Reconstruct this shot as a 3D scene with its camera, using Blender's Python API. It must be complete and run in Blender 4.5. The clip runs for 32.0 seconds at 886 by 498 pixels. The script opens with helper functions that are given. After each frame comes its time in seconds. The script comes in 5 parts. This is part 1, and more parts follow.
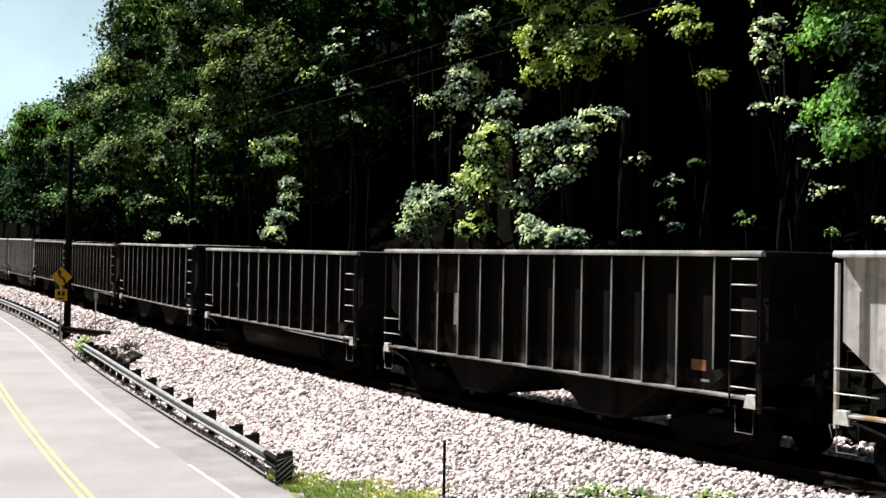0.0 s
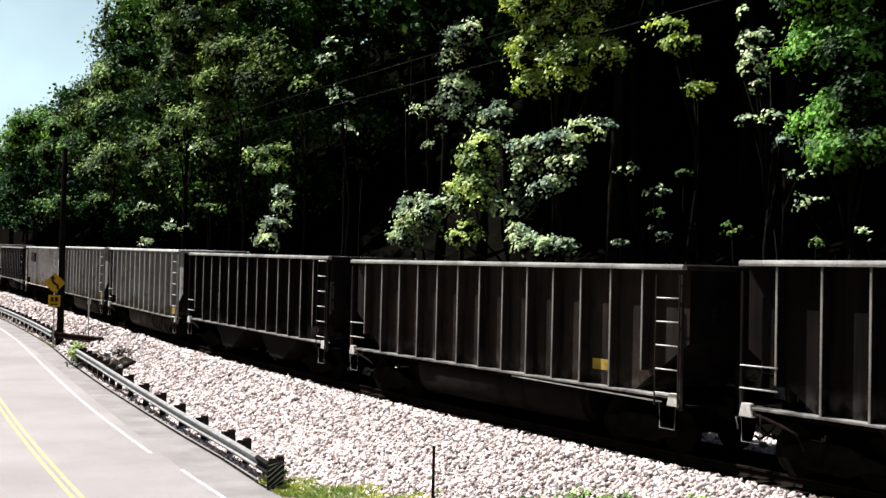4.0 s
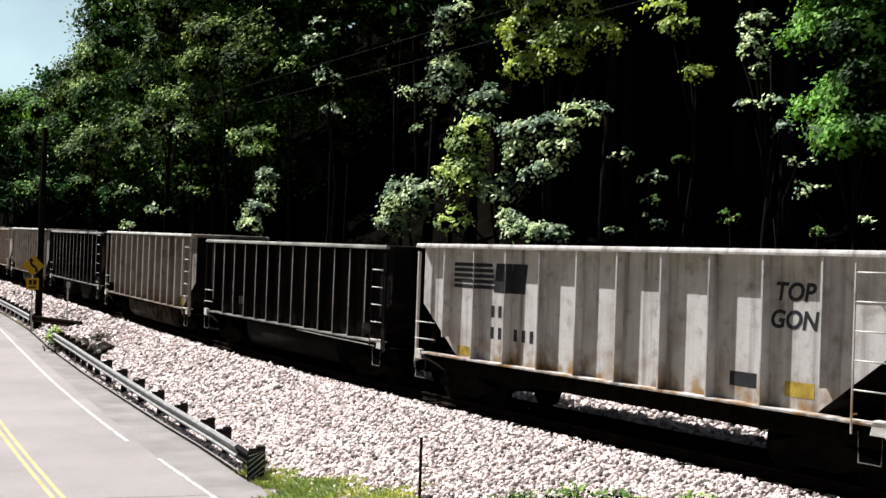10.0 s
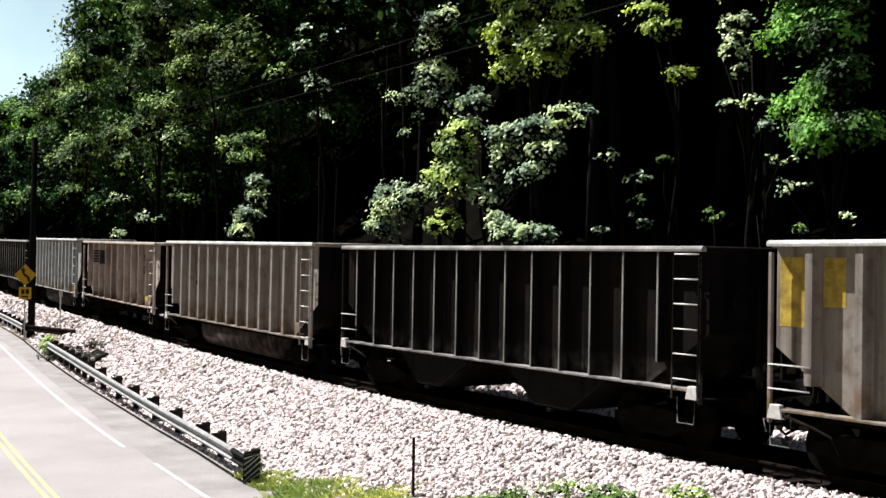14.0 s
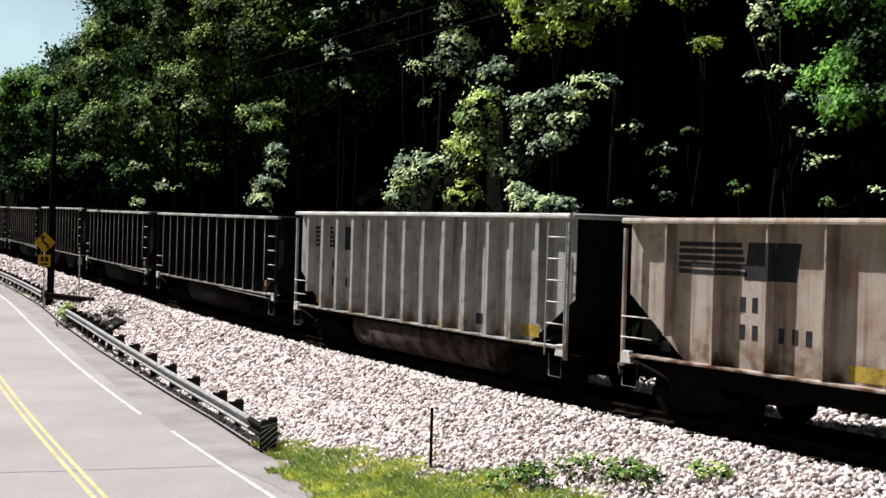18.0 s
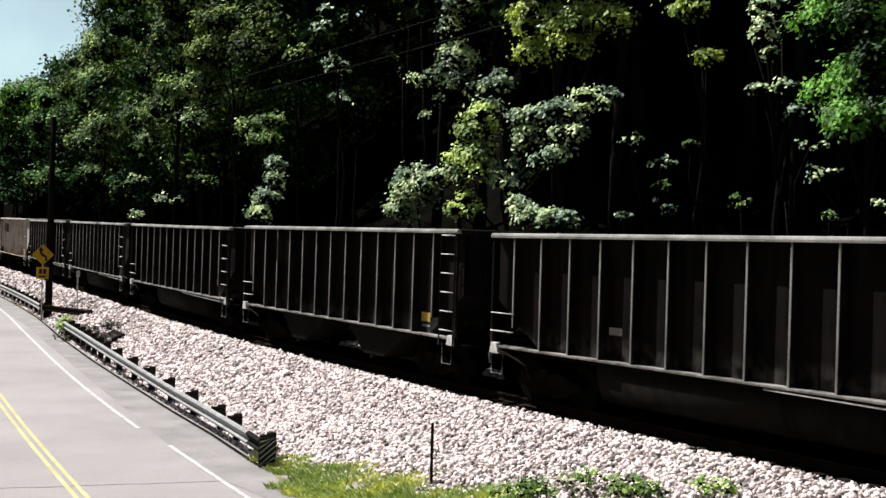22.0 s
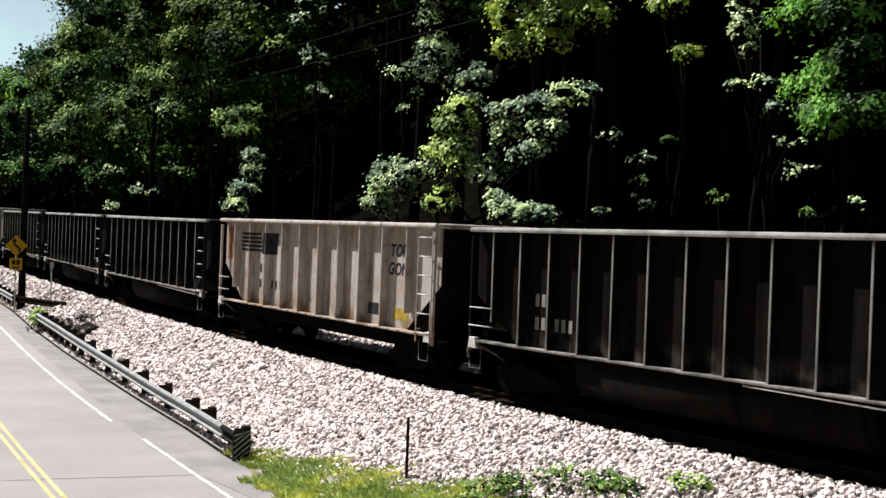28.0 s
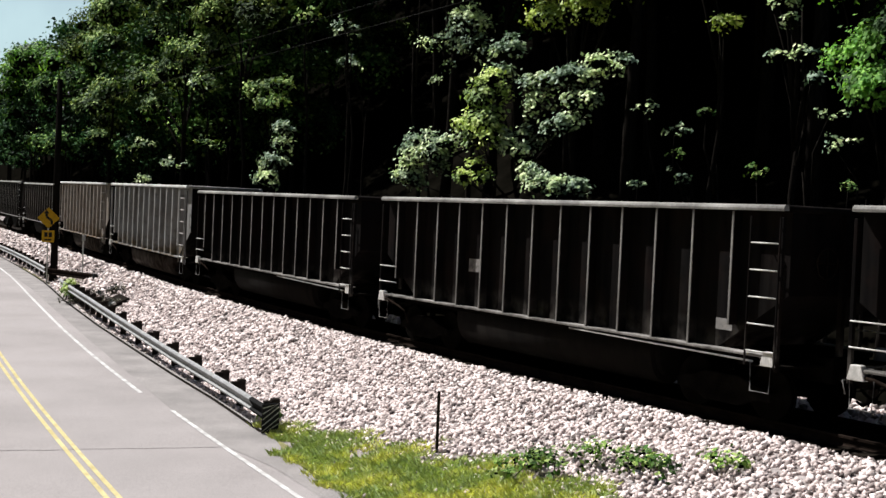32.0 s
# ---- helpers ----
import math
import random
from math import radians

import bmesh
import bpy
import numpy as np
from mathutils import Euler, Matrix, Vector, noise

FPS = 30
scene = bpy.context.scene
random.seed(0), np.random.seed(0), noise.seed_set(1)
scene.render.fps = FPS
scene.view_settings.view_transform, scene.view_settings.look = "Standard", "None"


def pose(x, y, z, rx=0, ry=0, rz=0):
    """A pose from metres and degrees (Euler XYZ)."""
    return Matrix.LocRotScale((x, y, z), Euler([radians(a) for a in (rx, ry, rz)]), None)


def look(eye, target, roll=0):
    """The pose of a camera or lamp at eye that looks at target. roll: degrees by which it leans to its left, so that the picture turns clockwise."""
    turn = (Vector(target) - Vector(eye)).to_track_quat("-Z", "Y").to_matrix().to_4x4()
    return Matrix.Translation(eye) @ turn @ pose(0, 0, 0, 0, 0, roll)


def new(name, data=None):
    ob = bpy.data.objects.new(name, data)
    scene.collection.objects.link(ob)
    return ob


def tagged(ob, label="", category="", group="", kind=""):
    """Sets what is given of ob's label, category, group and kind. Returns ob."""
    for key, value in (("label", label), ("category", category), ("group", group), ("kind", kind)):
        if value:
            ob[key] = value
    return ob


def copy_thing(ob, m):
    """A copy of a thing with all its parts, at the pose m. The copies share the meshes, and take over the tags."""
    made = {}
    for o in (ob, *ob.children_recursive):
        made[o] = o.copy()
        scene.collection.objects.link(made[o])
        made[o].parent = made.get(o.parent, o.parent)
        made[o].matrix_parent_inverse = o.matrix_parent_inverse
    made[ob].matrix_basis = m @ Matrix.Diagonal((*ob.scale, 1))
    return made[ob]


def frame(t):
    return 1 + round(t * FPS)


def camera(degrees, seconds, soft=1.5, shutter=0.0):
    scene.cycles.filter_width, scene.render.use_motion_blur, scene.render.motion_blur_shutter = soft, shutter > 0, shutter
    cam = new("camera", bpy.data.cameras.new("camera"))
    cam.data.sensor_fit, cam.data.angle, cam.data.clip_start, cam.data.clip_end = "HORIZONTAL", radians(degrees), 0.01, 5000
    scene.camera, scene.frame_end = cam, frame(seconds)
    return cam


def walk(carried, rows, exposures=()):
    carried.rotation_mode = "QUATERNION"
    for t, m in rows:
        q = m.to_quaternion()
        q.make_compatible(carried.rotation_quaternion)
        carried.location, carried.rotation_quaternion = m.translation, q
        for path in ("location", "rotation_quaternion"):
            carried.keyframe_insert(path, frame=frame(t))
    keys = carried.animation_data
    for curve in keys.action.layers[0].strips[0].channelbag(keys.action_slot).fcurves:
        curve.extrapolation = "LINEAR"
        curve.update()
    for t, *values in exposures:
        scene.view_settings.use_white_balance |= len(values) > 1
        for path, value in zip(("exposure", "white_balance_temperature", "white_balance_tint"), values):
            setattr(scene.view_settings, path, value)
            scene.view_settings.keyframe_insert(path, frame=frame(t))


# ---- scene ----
from collections import namedtuple

# ---------------------------------------------------------------- camera
cam = camera(42.0, 32.0, soft=1.5)
EYE = 3.45
# seconds, x, y, z from the first standpoint, yaw, pitch, roll
ROWS = [
    (0.0, 0.015, 0.005, -0.010, -32.57, 0.75, -0.93),
    (0.5, 0.034, 0.053, -0.015, -32.61, 0.70, -1.02),
    (1.0, -0.056, -0.137, 0.019, -33.02, 1.22, -0.80),
    (1.5, -0.076, -0.167, 0.005, -33.05, 0.78, -0.71),
    (2.0, -0.045, -0.051, -0.004, -33.08, 0.34, -1.22),
    (2.5, -0.144, -0.310, -0.022, -33.03, 0.58, -1.32),
    (3.0, -0.125, -0.247, 0.005, -33.24, 0.63, -1.55),
    (3.5, -0.141, -0.340, 0.018, -32.91, 1.21, -1.15),
    (5.5, -0.126, -0.286, -0.031, -33.20, 0.57, -1.37),
    (6.0, -0.070, -0.182, -0.023, -33.42, 0.59, -1.47),
    (6.5, 0.027, -0.025, -0.039, -33.54, 0.63, -1.34),
    (7.0, 0.059, 0.028, -0.062, -33.14, 0.52, -1.32),
    (7.5, 0.152, 0.260, -0.085, -33.55, 0.49, -1.93),
    (8.0, 0.099, 0.149, -0.039, -33.51, 0.51, -1.90),
    (8.5, 0.083, 0.131, -0.023, -32.82, 0.45, -2.24),
    (9.0, 0.190, 0.304, -0.023, -32.90, 0.57, -2.31),
    (9.5, 0.290, 0.481, -0.060, -33.35, 0.50, -2.02),
    (10.0, 0.264, 0.482, -0.068, -33.71, 0.58, -1.86),
    (10.5, 0.356, 0.722, -0.073, -33.33, 0.12, -2.00),
    (11.0, 0.465, 1.008, -0.125, -33.86, -0.32, -2.05),
    (11.5, 0.973, 2.152, -0.182, -34.86, -0.94, -1.82),
    (12.0, 1.119, 2.470, -0.304, -34.06, -1.37, -1.47),
    (12.5, 1.012, 2.335, -0.260, -34.85, -1.31, -2.33),
    (13.0, 1.076, 2.365, -0.280, -35.00, -0.82, -2.52),
    (13.5, 0.549, 1.096, -0.165, -34.30, 1.00, -1.55),
    (14.0, 0.080, 0.130, -0.068, -34.14, 0.71, -0.88),
    (14.5, 0.104, 0.194, -0.095, -33.67, -0.37, -1.35),
    (16.5, 0.221, 0.428, -0.151, -33.24, -0.38, -1.19),
    (17.0, 0.223, 0.413, -0.160, -33.29, -0.48, -1.26),
    (17.5, 0.200, 0.361, -0.138, -33.32, -0.52, -1.37),
    (18.0, 0.212, 0.397, -0.162, -33.23, -0.59, -1.57),
    (18.5, 0.210, 0.424, -0.170, -33.31, -0.62, -1.41),
    (19.0, 0.221, 0.427, -0.170, -33.61, -0.48, -1.53),
    (19.5, 0.188, 0.402, -0.137, -33.57, -0.23, -1.46),
    (20.0, 0.188, 0.384, -0.116, -33.52, 0.17, -1.21),
    (20.5, 0.233, 0.468, -0.114, -33.39, -0.05, -1.25),
    (21.0, 0.249, 0.488, -0.142, -33.53, 0.06, -1.34),
    (21.5, 0.238, 0.454, -0.117, -33.55, 0.19, -1.24),
    (22.0, 0.272, 0.558, -0.134, -33.29, -0.00, -1.60),
    (22.5, 0.271, 0.545, -0.131, -33.13, -0.05, -1.70),
    (23.0, 0.224, 0.455, -0.103, -33.43, 0.34, -1.57),
    (23.5, 0.224, 0.474, -0.107, -33.52, 0.27, -1.73),
    (24.0, 0.224, 0.480, -0.102, -33.42, 0.21, -1.84),
    (24.5, 0.225, 0.465, -0.127, -33.61, 0.34, -1.77),
    (25.0, 0.284, 0.594, -0.127, -33.93, 0.27, -1.76),
    (25.5, 0.378, 0.796, -0.150, -34.13, 0.11, -1.95),
    (27.5, 0.311, 0.624, -0.165, -34.39, 0.08, -1.85),
    (28.0, 0.346, 0.670, -0.155, -34.42, -0.23, -2.05),
    (28.5, 0.354, 0.742, -0.177, -33.96, -0.73, -2.72),
    (29.0, 0.365, 0.750, -0.154, -33.55, -0.74, -2.65),
    (29.5, 0.441, 0.912, -0.213, -33.79, -1.19, -2.78),
    (30.0, 0.513, 0.813, -0.247, -33.73, -0.83, -2.52),
    (30.5, 0.468, 0.823, -0.238, -33.29, -0.99, -2.55),
    (31.0, 0.510, 0.932, -0.245, -32.81, -1.22, -2.73),
    (31.5, 0.570, 1.006, -0.257, -32.80, -1.36, -2.59),
    (32.0, 0.533, 0.995, -0.253, -32.90, -1.44, -2.43),
]
walk(cam, [(t, pose(x, y, EYE + z, 90 + pitch, roll, yaw)) for t, x, y, z, yaw, pitch, roll in ROWS],
     exposures=[(0.0, 1.28), (3.5, 1.28), (8.0, 1.15), (11.0, 1.05), (11.6, 0.8), (12.4, 0.8), (13.0, 0.95), (13.6, 1.15), (14.0, 1.35), (14.5, 1.3), (16.5, 1.02), (20.0, 1.02), (25.0, 1.08), (28.0, 1.02), (29.3, 0.92), (30.0, 0.64), (30.7, 0.95), (31.4, 0.95), (32.0, 0.88)])

# ---------------------------------------------------------------- light
world = bpy.data.worlds.new("sky")
scene.world = world
world.use_nodes = True
wn = world.node_tree
sky = wn.nodes.new("ShaderNodeTexSky")
sky.sky_type = "NISHITA"
sky.sun_disc = False
SUN = Vector((-0.26, 0.56, 0.79)).normalized()
sky.sun_elevation = math.asin(SUN.z)
sky.sun_rotation = math.atan2(SUN.x, SUN.y)
sky.air_density, sky.dust_density, sky.ozone_density = 0.75, 1.4, 1.2
wn.nodes["Background"].inputs["Strength"].default_value = 0.036
# summer haze: white low down all round, thinning to clear blue overhead, with soft cloud in it
coord = wn.nodes.new("ShaderNodeTexCoord")
split = wn.nodes.new("ShaderNodeSeparateXYZ")
wn.links.new(coord.outputs["Generated"], split.inputs[0])
haze = wn.nodes.new("ShaderNodeMapRange")
haze.inputs["From Min"].default_value, haze.inputs["From Max"].default_value = 0.06, 0.40
haze.inputs["To Min"].default_value, haze.inputs["To Max"].default_value = 1.0, 0.0
wn.links.new(split.outputs["Z"], haze.inputs["Value"])
cloud = wn.nodes.new("ShaderNodeTexNoise")
cloud.inputs["Scale"].default_value, cloud.inputs["Detail"].default_value = 3.2, 6.0
cramp = wn.nodes.new("ShaderNodeValToRGB")
cramp.color_ramp.elements[0].position, cramp.color_ramp.elements[0].color = 0.42, (0.45, 0.45, 0.45, 1)
cramp.color_ramp.elements[1].position, cramp.color_ramp.elements[1].color = 0.66, (1.0, 1.0, 1.0, 1)
thick = wn.nodes.new("ShaderNodeMath")
thick.operation = "MULTIPLY"
cmix = wn.nodes.new("ShaderNodeMix")
cmix.data_type = "RGBA"
cmix.inputs[7].default_value = (13.0, 17.5, 17.5, 1)
wn.links.new(cloud.outputs[0], cramp.inputs[0])
wn.links.new(cramp.outputs[0], thick.inputs[0])
wn.links.new(haze.outputs[0], thick.inputs[1])
wn.links.new(thick.outputs[0], cmix.inputs[0])
wn.links.new(sky.outputs[0], cmix.inputs[6])
wn.links.new(cmix.outputs[2], wn.nodes["Background"].inputs["Color"])
sun = new("sun", bpy.data.lights.new("sun", "SUN"))
sun.data.energy, sun.data.angle, sun.data.color = 5.0, radians(0.5), (1.0, 0.985, 0.965)
sun.matrix_world = look(SUN * 100, (0, 0, 0))


# ---------------------------------------------------------------- materials
def nodes_of(name, rough=0.8, metal=0.0, spec=0.3):
    m = bpy.data.materials.new(name)
    m.use_nodes = True
    nt = m.node_tree
    b = nt.nodes["Principled BSDF"]
    b.inputs["Roughness"].default_value = rough
    b.inputs["Metallic"].default_value = metal
    b.inputs["Specular IOR Level"].default_value = spec
    return m, nt, b


def noise_node(nt, scale, detail=4.0, coord="Object", stretch=(1, 1, 1), vary=False):
    tc = nt.nodes.new("ShaderNodeTexCoord")
    mp = nt.nodes.new("ShaderNodeMapping")
    mp.inputs["Scale"].default_value = stretch
    nt.links.new(tc.outputs[coord], mp.inputs[0])
    if vary:
        oi = nt.nodes.new("ShaderNodeObjectInfo")
        ml = nt.nodes.new("ShaderNodeMath")
        ml.operation = "MULTIPLY"
        ml.inputs[1].default_value = 60.0
        nt.links.new(oi.outputs["Random"], ml.inputs[0])
        nt.links.new(ml.outputs[0], mp.inputs["Location"])
    n = nt.nodes.new("ShaderNodeTexNoise")
    n.inputs["Scale"].default_value, n.inputs["Detail"].default_value = scale, detail
    nt.links.new(mp.outputs[0], n.inputs["Vector"])
    return n


def ramp_node(nt, src, stops):
    r = nt.nodes.new("ShaderNodeValToRGB")
    el = r.color_ramp.elements
    while len(el) < len(stops):
        el.new(0.5)
    for e, (p, c) in zip(el, stops):
        e.position, e.color = p, (*c, 1)
    nt.links.new(src, r.inputs[0])
    return r


def mix_node(nt, kind, fac, a, b):
    m = nt.nodes.new("ShaderNodeMix")
    m.data_type, m.blend_type = "RGBA", kind
    for sock, v in ((m.inputs[0], fac), (m.inputs[6], a), (m.inputs[7], b)):
        if isinstance(v, bpy.types.NodeSocket):
            nt.links.new(v, sock)
        elif isinstance(v, float):
            sock.default_value = v
        else:
            sock.default_value = (*v, 1)
    return m.outputs[2]


def bump(nt, b, src, strength, dist=0.02):
    bp = nt.nodes.new("ShaderNodeBump")
    bp.inputs["Strength"].default_value, bp.inputs["Distance"].default_value = strength, dist
    nt.links.new(src, bp.inputs["Height"])
    nt.links.new(bp.outputs[0], b.inputs["Normal"])


def mottled(name, c1, c2, scale, rough=0.85, fine=None, bumps=0.3, metal=0.0, stretch=(1, 1, 1), spec=0.08):
    """Two-scale mottled surface."""
    m, nt, b = nodes_of(name, rough, metal, 0.0 if max(c2) < 0.1 else spec)
    n = noise_node(nt, scale, 5.0, stretch=stretch)
    r = ramp_node(nt, n.outputs[0], [(0.32, c1), (0.68, c2)])
    n2 = noise_node(nt, fine or scale * 14, 3.0)
    r2 = ramp_node(nt, n2.outputs[0], [(0.3, (0.72, 0.72, 0.72)), (0.7, (1.12, 1.12, 1.12))])
    nt.links.new(mix_node(nt, "MULTIPLY", 1.0, r.outputs[0], r2.outputs[0]), b.inputs["Base Color"])
    bump(nt, b, n2.outputs[0], bumps)
    return m


def paint(name, base, rust, grime, streak=0.5, rough=0.75, stain=(0.02, 0.014, 0.011)):
    """Weathered car paint: rust blotches, streaks that run down, road dust low on the side."""
    m, nt, b = nodes_of(name, rough, 0.0, 0.015 if max(base) < 0.1 else 0.1)
    n1 = noise_node(nt, 1.3, 6.0, vary=True)
    f1 = ramp_node(nt, n1.outputs[0], [(0.45, (0, 0, 0)), (0.75, (1, 1, 1))])
    c = mix_node(nt, "MIX", f1.outputs[0], base, rust)
    n2 = noise_node(nt, 1.0, 4.0, stretch=(5, 7, 0.5), vary=True)
    f2 = ramp_node(nt, n2.outputs[0], [(0.4, (0, 0, 0)), (0.8, (streak, streak, streak))])
    c = mix_node(nt, "MIX", f2.outputs[0], c, grime)
    tc = nt.nodes.new("ShaderNodeTexCoord")
    sp = nt.nodes.new("ShaderNodeSeparateXYZ")
    nt.links.new(tc.outputs["Object"], sp.inputs[0])
    mr = nt.nodes.new("ShaderNodeMapRange")
    mr.inputs["From Min"].default_value, mr.inputs["From Max"].default_value = 1.2, 1.7
    mr.inputs["To Min"].default_value, mr.inputs["To Max"].default_value = 1.0, 0.0
    nt.links.new(sp.outputs["Z"], mr.inputs["Value"])
    n4 = noise_node(nt, 2.6, 5.0, vary=True)
    r4 = ramp_node(nt, n4.outputs[0], [(0.42, (0, 0, 0)), (0.62, (1, 1, 1))])
    low = nt.nodes.new("ShaderNodeMath")
    low.operation = "MULTIPLY"
    nt.links.new(mr.outputs[0], low.inputs[0])
    nt.links.new(r4.outputs[0], low.inputs[1])
    c = mix_node(nt, "MIX", low.outputs[0], c, stain)
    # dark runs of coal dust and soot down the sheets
    n5 = noise_node(nt, 1.0, 3.0, stretch=(2, 4.5, 0.22), vary=True)
    f5 = ramp_node(nt, n5.outputs[0], [(0.52, (1, 1, 1)), (0.74, (0.42, 0.4, 0.39))])
    c = mix_node(nt, "MULTIPLY", 1.0, c, f5.outputs[0])
    n6 = noise_node(nt, 3.5, 5.0, vary=True)
    f6 = ramp_node(nt, n6.outputs[0], [(0.55, (1, 1, 1)), (0.75, (0.6, 0.58, 0.56))])
    c = mix_node(nt, "MULTIPLY", 1.0, c, f6.outputs[0])
    n3 = noise_node(nt, 30.0, 3.0)
    r3 = ramp_node(nt, n3.outputs[0], [(0.3, (0.9, 0.9, 0.9)), (0.7, (1.04, 1.04, 1.04))])
    nt.links.new(mix_node(nt, "MULTIPLY", 1.0, c, r3.outputs[0]), b.inputs["Base Color"])
    bump(nt, b, n1.outputs[0], 0.15, 0.03)
    return m


def plain(name, c, rough=0.6, metal=0.0):
    return mottled(name, [v * 0.8 for v in c], [min(1, v * 1.1) for v in c], 6.0, rough, bumps=0.08, metal=metal)


def leaf_material(name, c1, c2, c3, rough=0.6, spec=0.15, through_light=0.15, dim=0.32, tint=(1.25, 1.15, 0.5), clump=0.55):
    """Leaves: each its own shade of green; part of the sun's light comes through them."""
    m, nt, b = nodes_of(name, rough, 0.0, spec)
    g = nt.nodes.new("ShaderNodeNewGeometry")
    r = ramp_node(nt, g.outputs["Random Per Island"], [(0.0, c1), (0.5, c2), (1.0, c3)])
    # noise darkens whole clumps; in the crowns it paints shaded gaps
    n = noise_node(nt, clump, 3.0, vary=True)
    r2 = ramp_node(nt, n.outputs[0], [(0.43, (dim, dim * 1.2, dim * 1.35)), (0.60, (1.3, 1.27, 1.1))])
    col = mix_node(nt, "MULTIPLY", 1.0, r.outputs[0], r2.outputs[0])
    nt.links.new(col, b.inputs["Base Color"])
    tr = nt.nodes.new("ShaderNodeBsdfTranslucent")
    nt.links.new(mix_node(nt, "MULTIPLY", 1.0, col, tint), tr.inputs["Color"])
    ms = nt.nodes.new("ShaderNodeMixShader")
    ms.inputs[0].default_value = through_light
    nt.links.new(b.outputs[0], ms.inputs[1])
    nt.links.new(tr.outputs[0], ms.inputs[2])
    nt.links.new(ms.outputs[0], nt.nodes["Material Output"].inputs["Surface"])
    return m


M = {}
M["asphalt"] = mottled("worn_asphalt", (0.245, 0.225, 0.22), (0.30, 0.275, 0.27), 0.35, 0.9, fine=60, bumps=0.15)
M["shoulder"] = mottled("gravelly_shoulder", (0.19, 0.178, 0.172), (0.27, 0.25, 0.243), 0.9, 0.95, fine=40, bumps=0.5)
M["white_line"] = mottled("worn_white_line", (0.30, 0.29, 0.28), (0.6, 0.59, 0.58), 3.0, 0.8, bumps=0.1)
M["yellow_line"] = mottled("worn_yellow_line", (0.38, 0.32, 0.15), (0.52, 0.45, 0.24), 3.0, 0.8, bumps=0.1)
# near-black soil: the wood's deep shade is painted into its colour
M["ground"] = mottled("shade_black_soil", (0.0015, 0.0014, 0.001), (0.0045, 0.004, 0.003), 0.6, 0.95, bumps=0.6)
M["ballast_bed"] = mottled("ballast_bed", (0.16, 0.14, 0.135), (0.36, 0.32, 0.31), 9.0, 0.95, fine=30, bumps=0.9)
# ballast under the cars: their shade painted as a near-black bed
M["shaded_bed"] = mottled("shade_dark_ballast", (0.008, 0.007, 0.0065), (0.028, 0.025, 0.022), 7.0, 0.95, fine=30, bumps=0.9)
M["verge"] = mottled("grassy_soil", (0.16, 0.15, 0.07), (0.26, 0.25, 0.11), 2.0, 0.95, bumps=0.5)
# rail steel darkened too, with the under-car shade in its colour
M["rail_steel"] = mottled("rail_steel", (0.008, 0.006, 0.005), (0.022, 0.016, 0.013), 4.0, 0.7)
M["tie"] = mottled("creosoted_tie", (0.006, 0.005, 0.004), (0.018, 0.015, 0.012), 5.0, 0.9)
M["galvanised"] = mottled("galvanised_steel", (0.20, 0.20, 0.20), (0.30, 0.30, 0.30), 3.0, 0.6, metal=0.0, bumps=0.1)
M["concrete"] = mottled("weathered_concrete", (0.22, 0.21, 0.2), (0.36, 0.35, 0.33), 3.0, 0.9)
# near-black surface for the guardrail strip and the slab
M["dirt"] = mottled("near_black_matt", (0.008, 0.007, 0.006), (0.02, 0.017, 0.015), 4.0, 0.95)
M["post_wood"] = mottled("dark_treated_wood", (0.014, 0.012, 0.010), (0.035, 0.029, 0.025), 6.0, 0.9)
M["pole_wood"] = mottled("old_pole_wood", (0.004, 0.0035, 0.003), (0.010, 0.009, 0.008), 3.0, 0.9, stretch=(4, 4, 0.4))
M["sign_yellow"] = plain("sign_yellow", (0.40, 0.23, 0.01), 0.5)
M["black"] = plain("black_paint", (0.02, 0.02, 0.02), 0.6)
M["sign_post"] = plain("steel_post", (0.38, 0.38, 0.36), 0.5, 0.5)
M["wire"] = plain("bare_wire", (0.04, 0.04, 0.038), 0.5)
# near-black bark: shade among the trunks is put into the colour
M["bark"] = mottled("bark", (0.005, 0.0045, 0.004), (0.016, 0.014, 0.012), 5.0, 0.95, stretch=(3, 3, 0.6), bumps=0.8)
# near-black filler inside the crowns: their inner shade as a solid colour
M["shade_core"] = mottled("shade_core", (0.002, 0.0028, 0.0015), (0.006, 0.008, 0.004), 3.0, 0.95, bumps=0.2)
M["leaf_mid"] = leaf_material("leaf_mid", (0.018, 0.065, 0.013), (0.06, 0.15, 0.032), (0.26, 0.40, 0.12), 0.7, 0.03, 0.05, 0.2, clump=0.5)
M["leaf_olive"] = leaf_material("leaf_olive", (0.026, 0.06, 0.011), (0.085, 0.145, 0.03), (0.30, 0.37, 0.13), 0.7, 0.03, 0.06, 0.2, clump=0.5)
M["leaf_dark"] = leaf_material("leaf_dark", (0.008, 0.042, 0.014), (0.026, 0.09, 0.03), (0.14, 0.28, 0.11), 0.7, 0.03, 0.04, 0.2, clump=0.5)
# brighter leaf copy: sun on chosen crowns and weeds is in the colour
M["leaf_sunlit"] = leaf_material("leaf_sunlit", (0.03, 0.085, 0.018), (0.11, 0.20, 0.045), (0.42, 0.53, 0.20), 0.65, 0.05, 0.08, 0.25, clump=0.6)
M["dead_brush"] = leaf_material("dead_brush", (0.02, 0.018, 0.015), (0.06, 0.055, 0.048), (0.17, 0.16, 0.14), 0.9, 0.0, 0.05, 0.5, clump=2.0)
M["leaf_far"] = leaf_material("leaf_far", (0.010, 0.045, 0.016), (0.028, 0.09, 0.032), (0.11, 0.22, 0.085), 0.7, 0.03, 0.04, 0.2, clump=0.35)
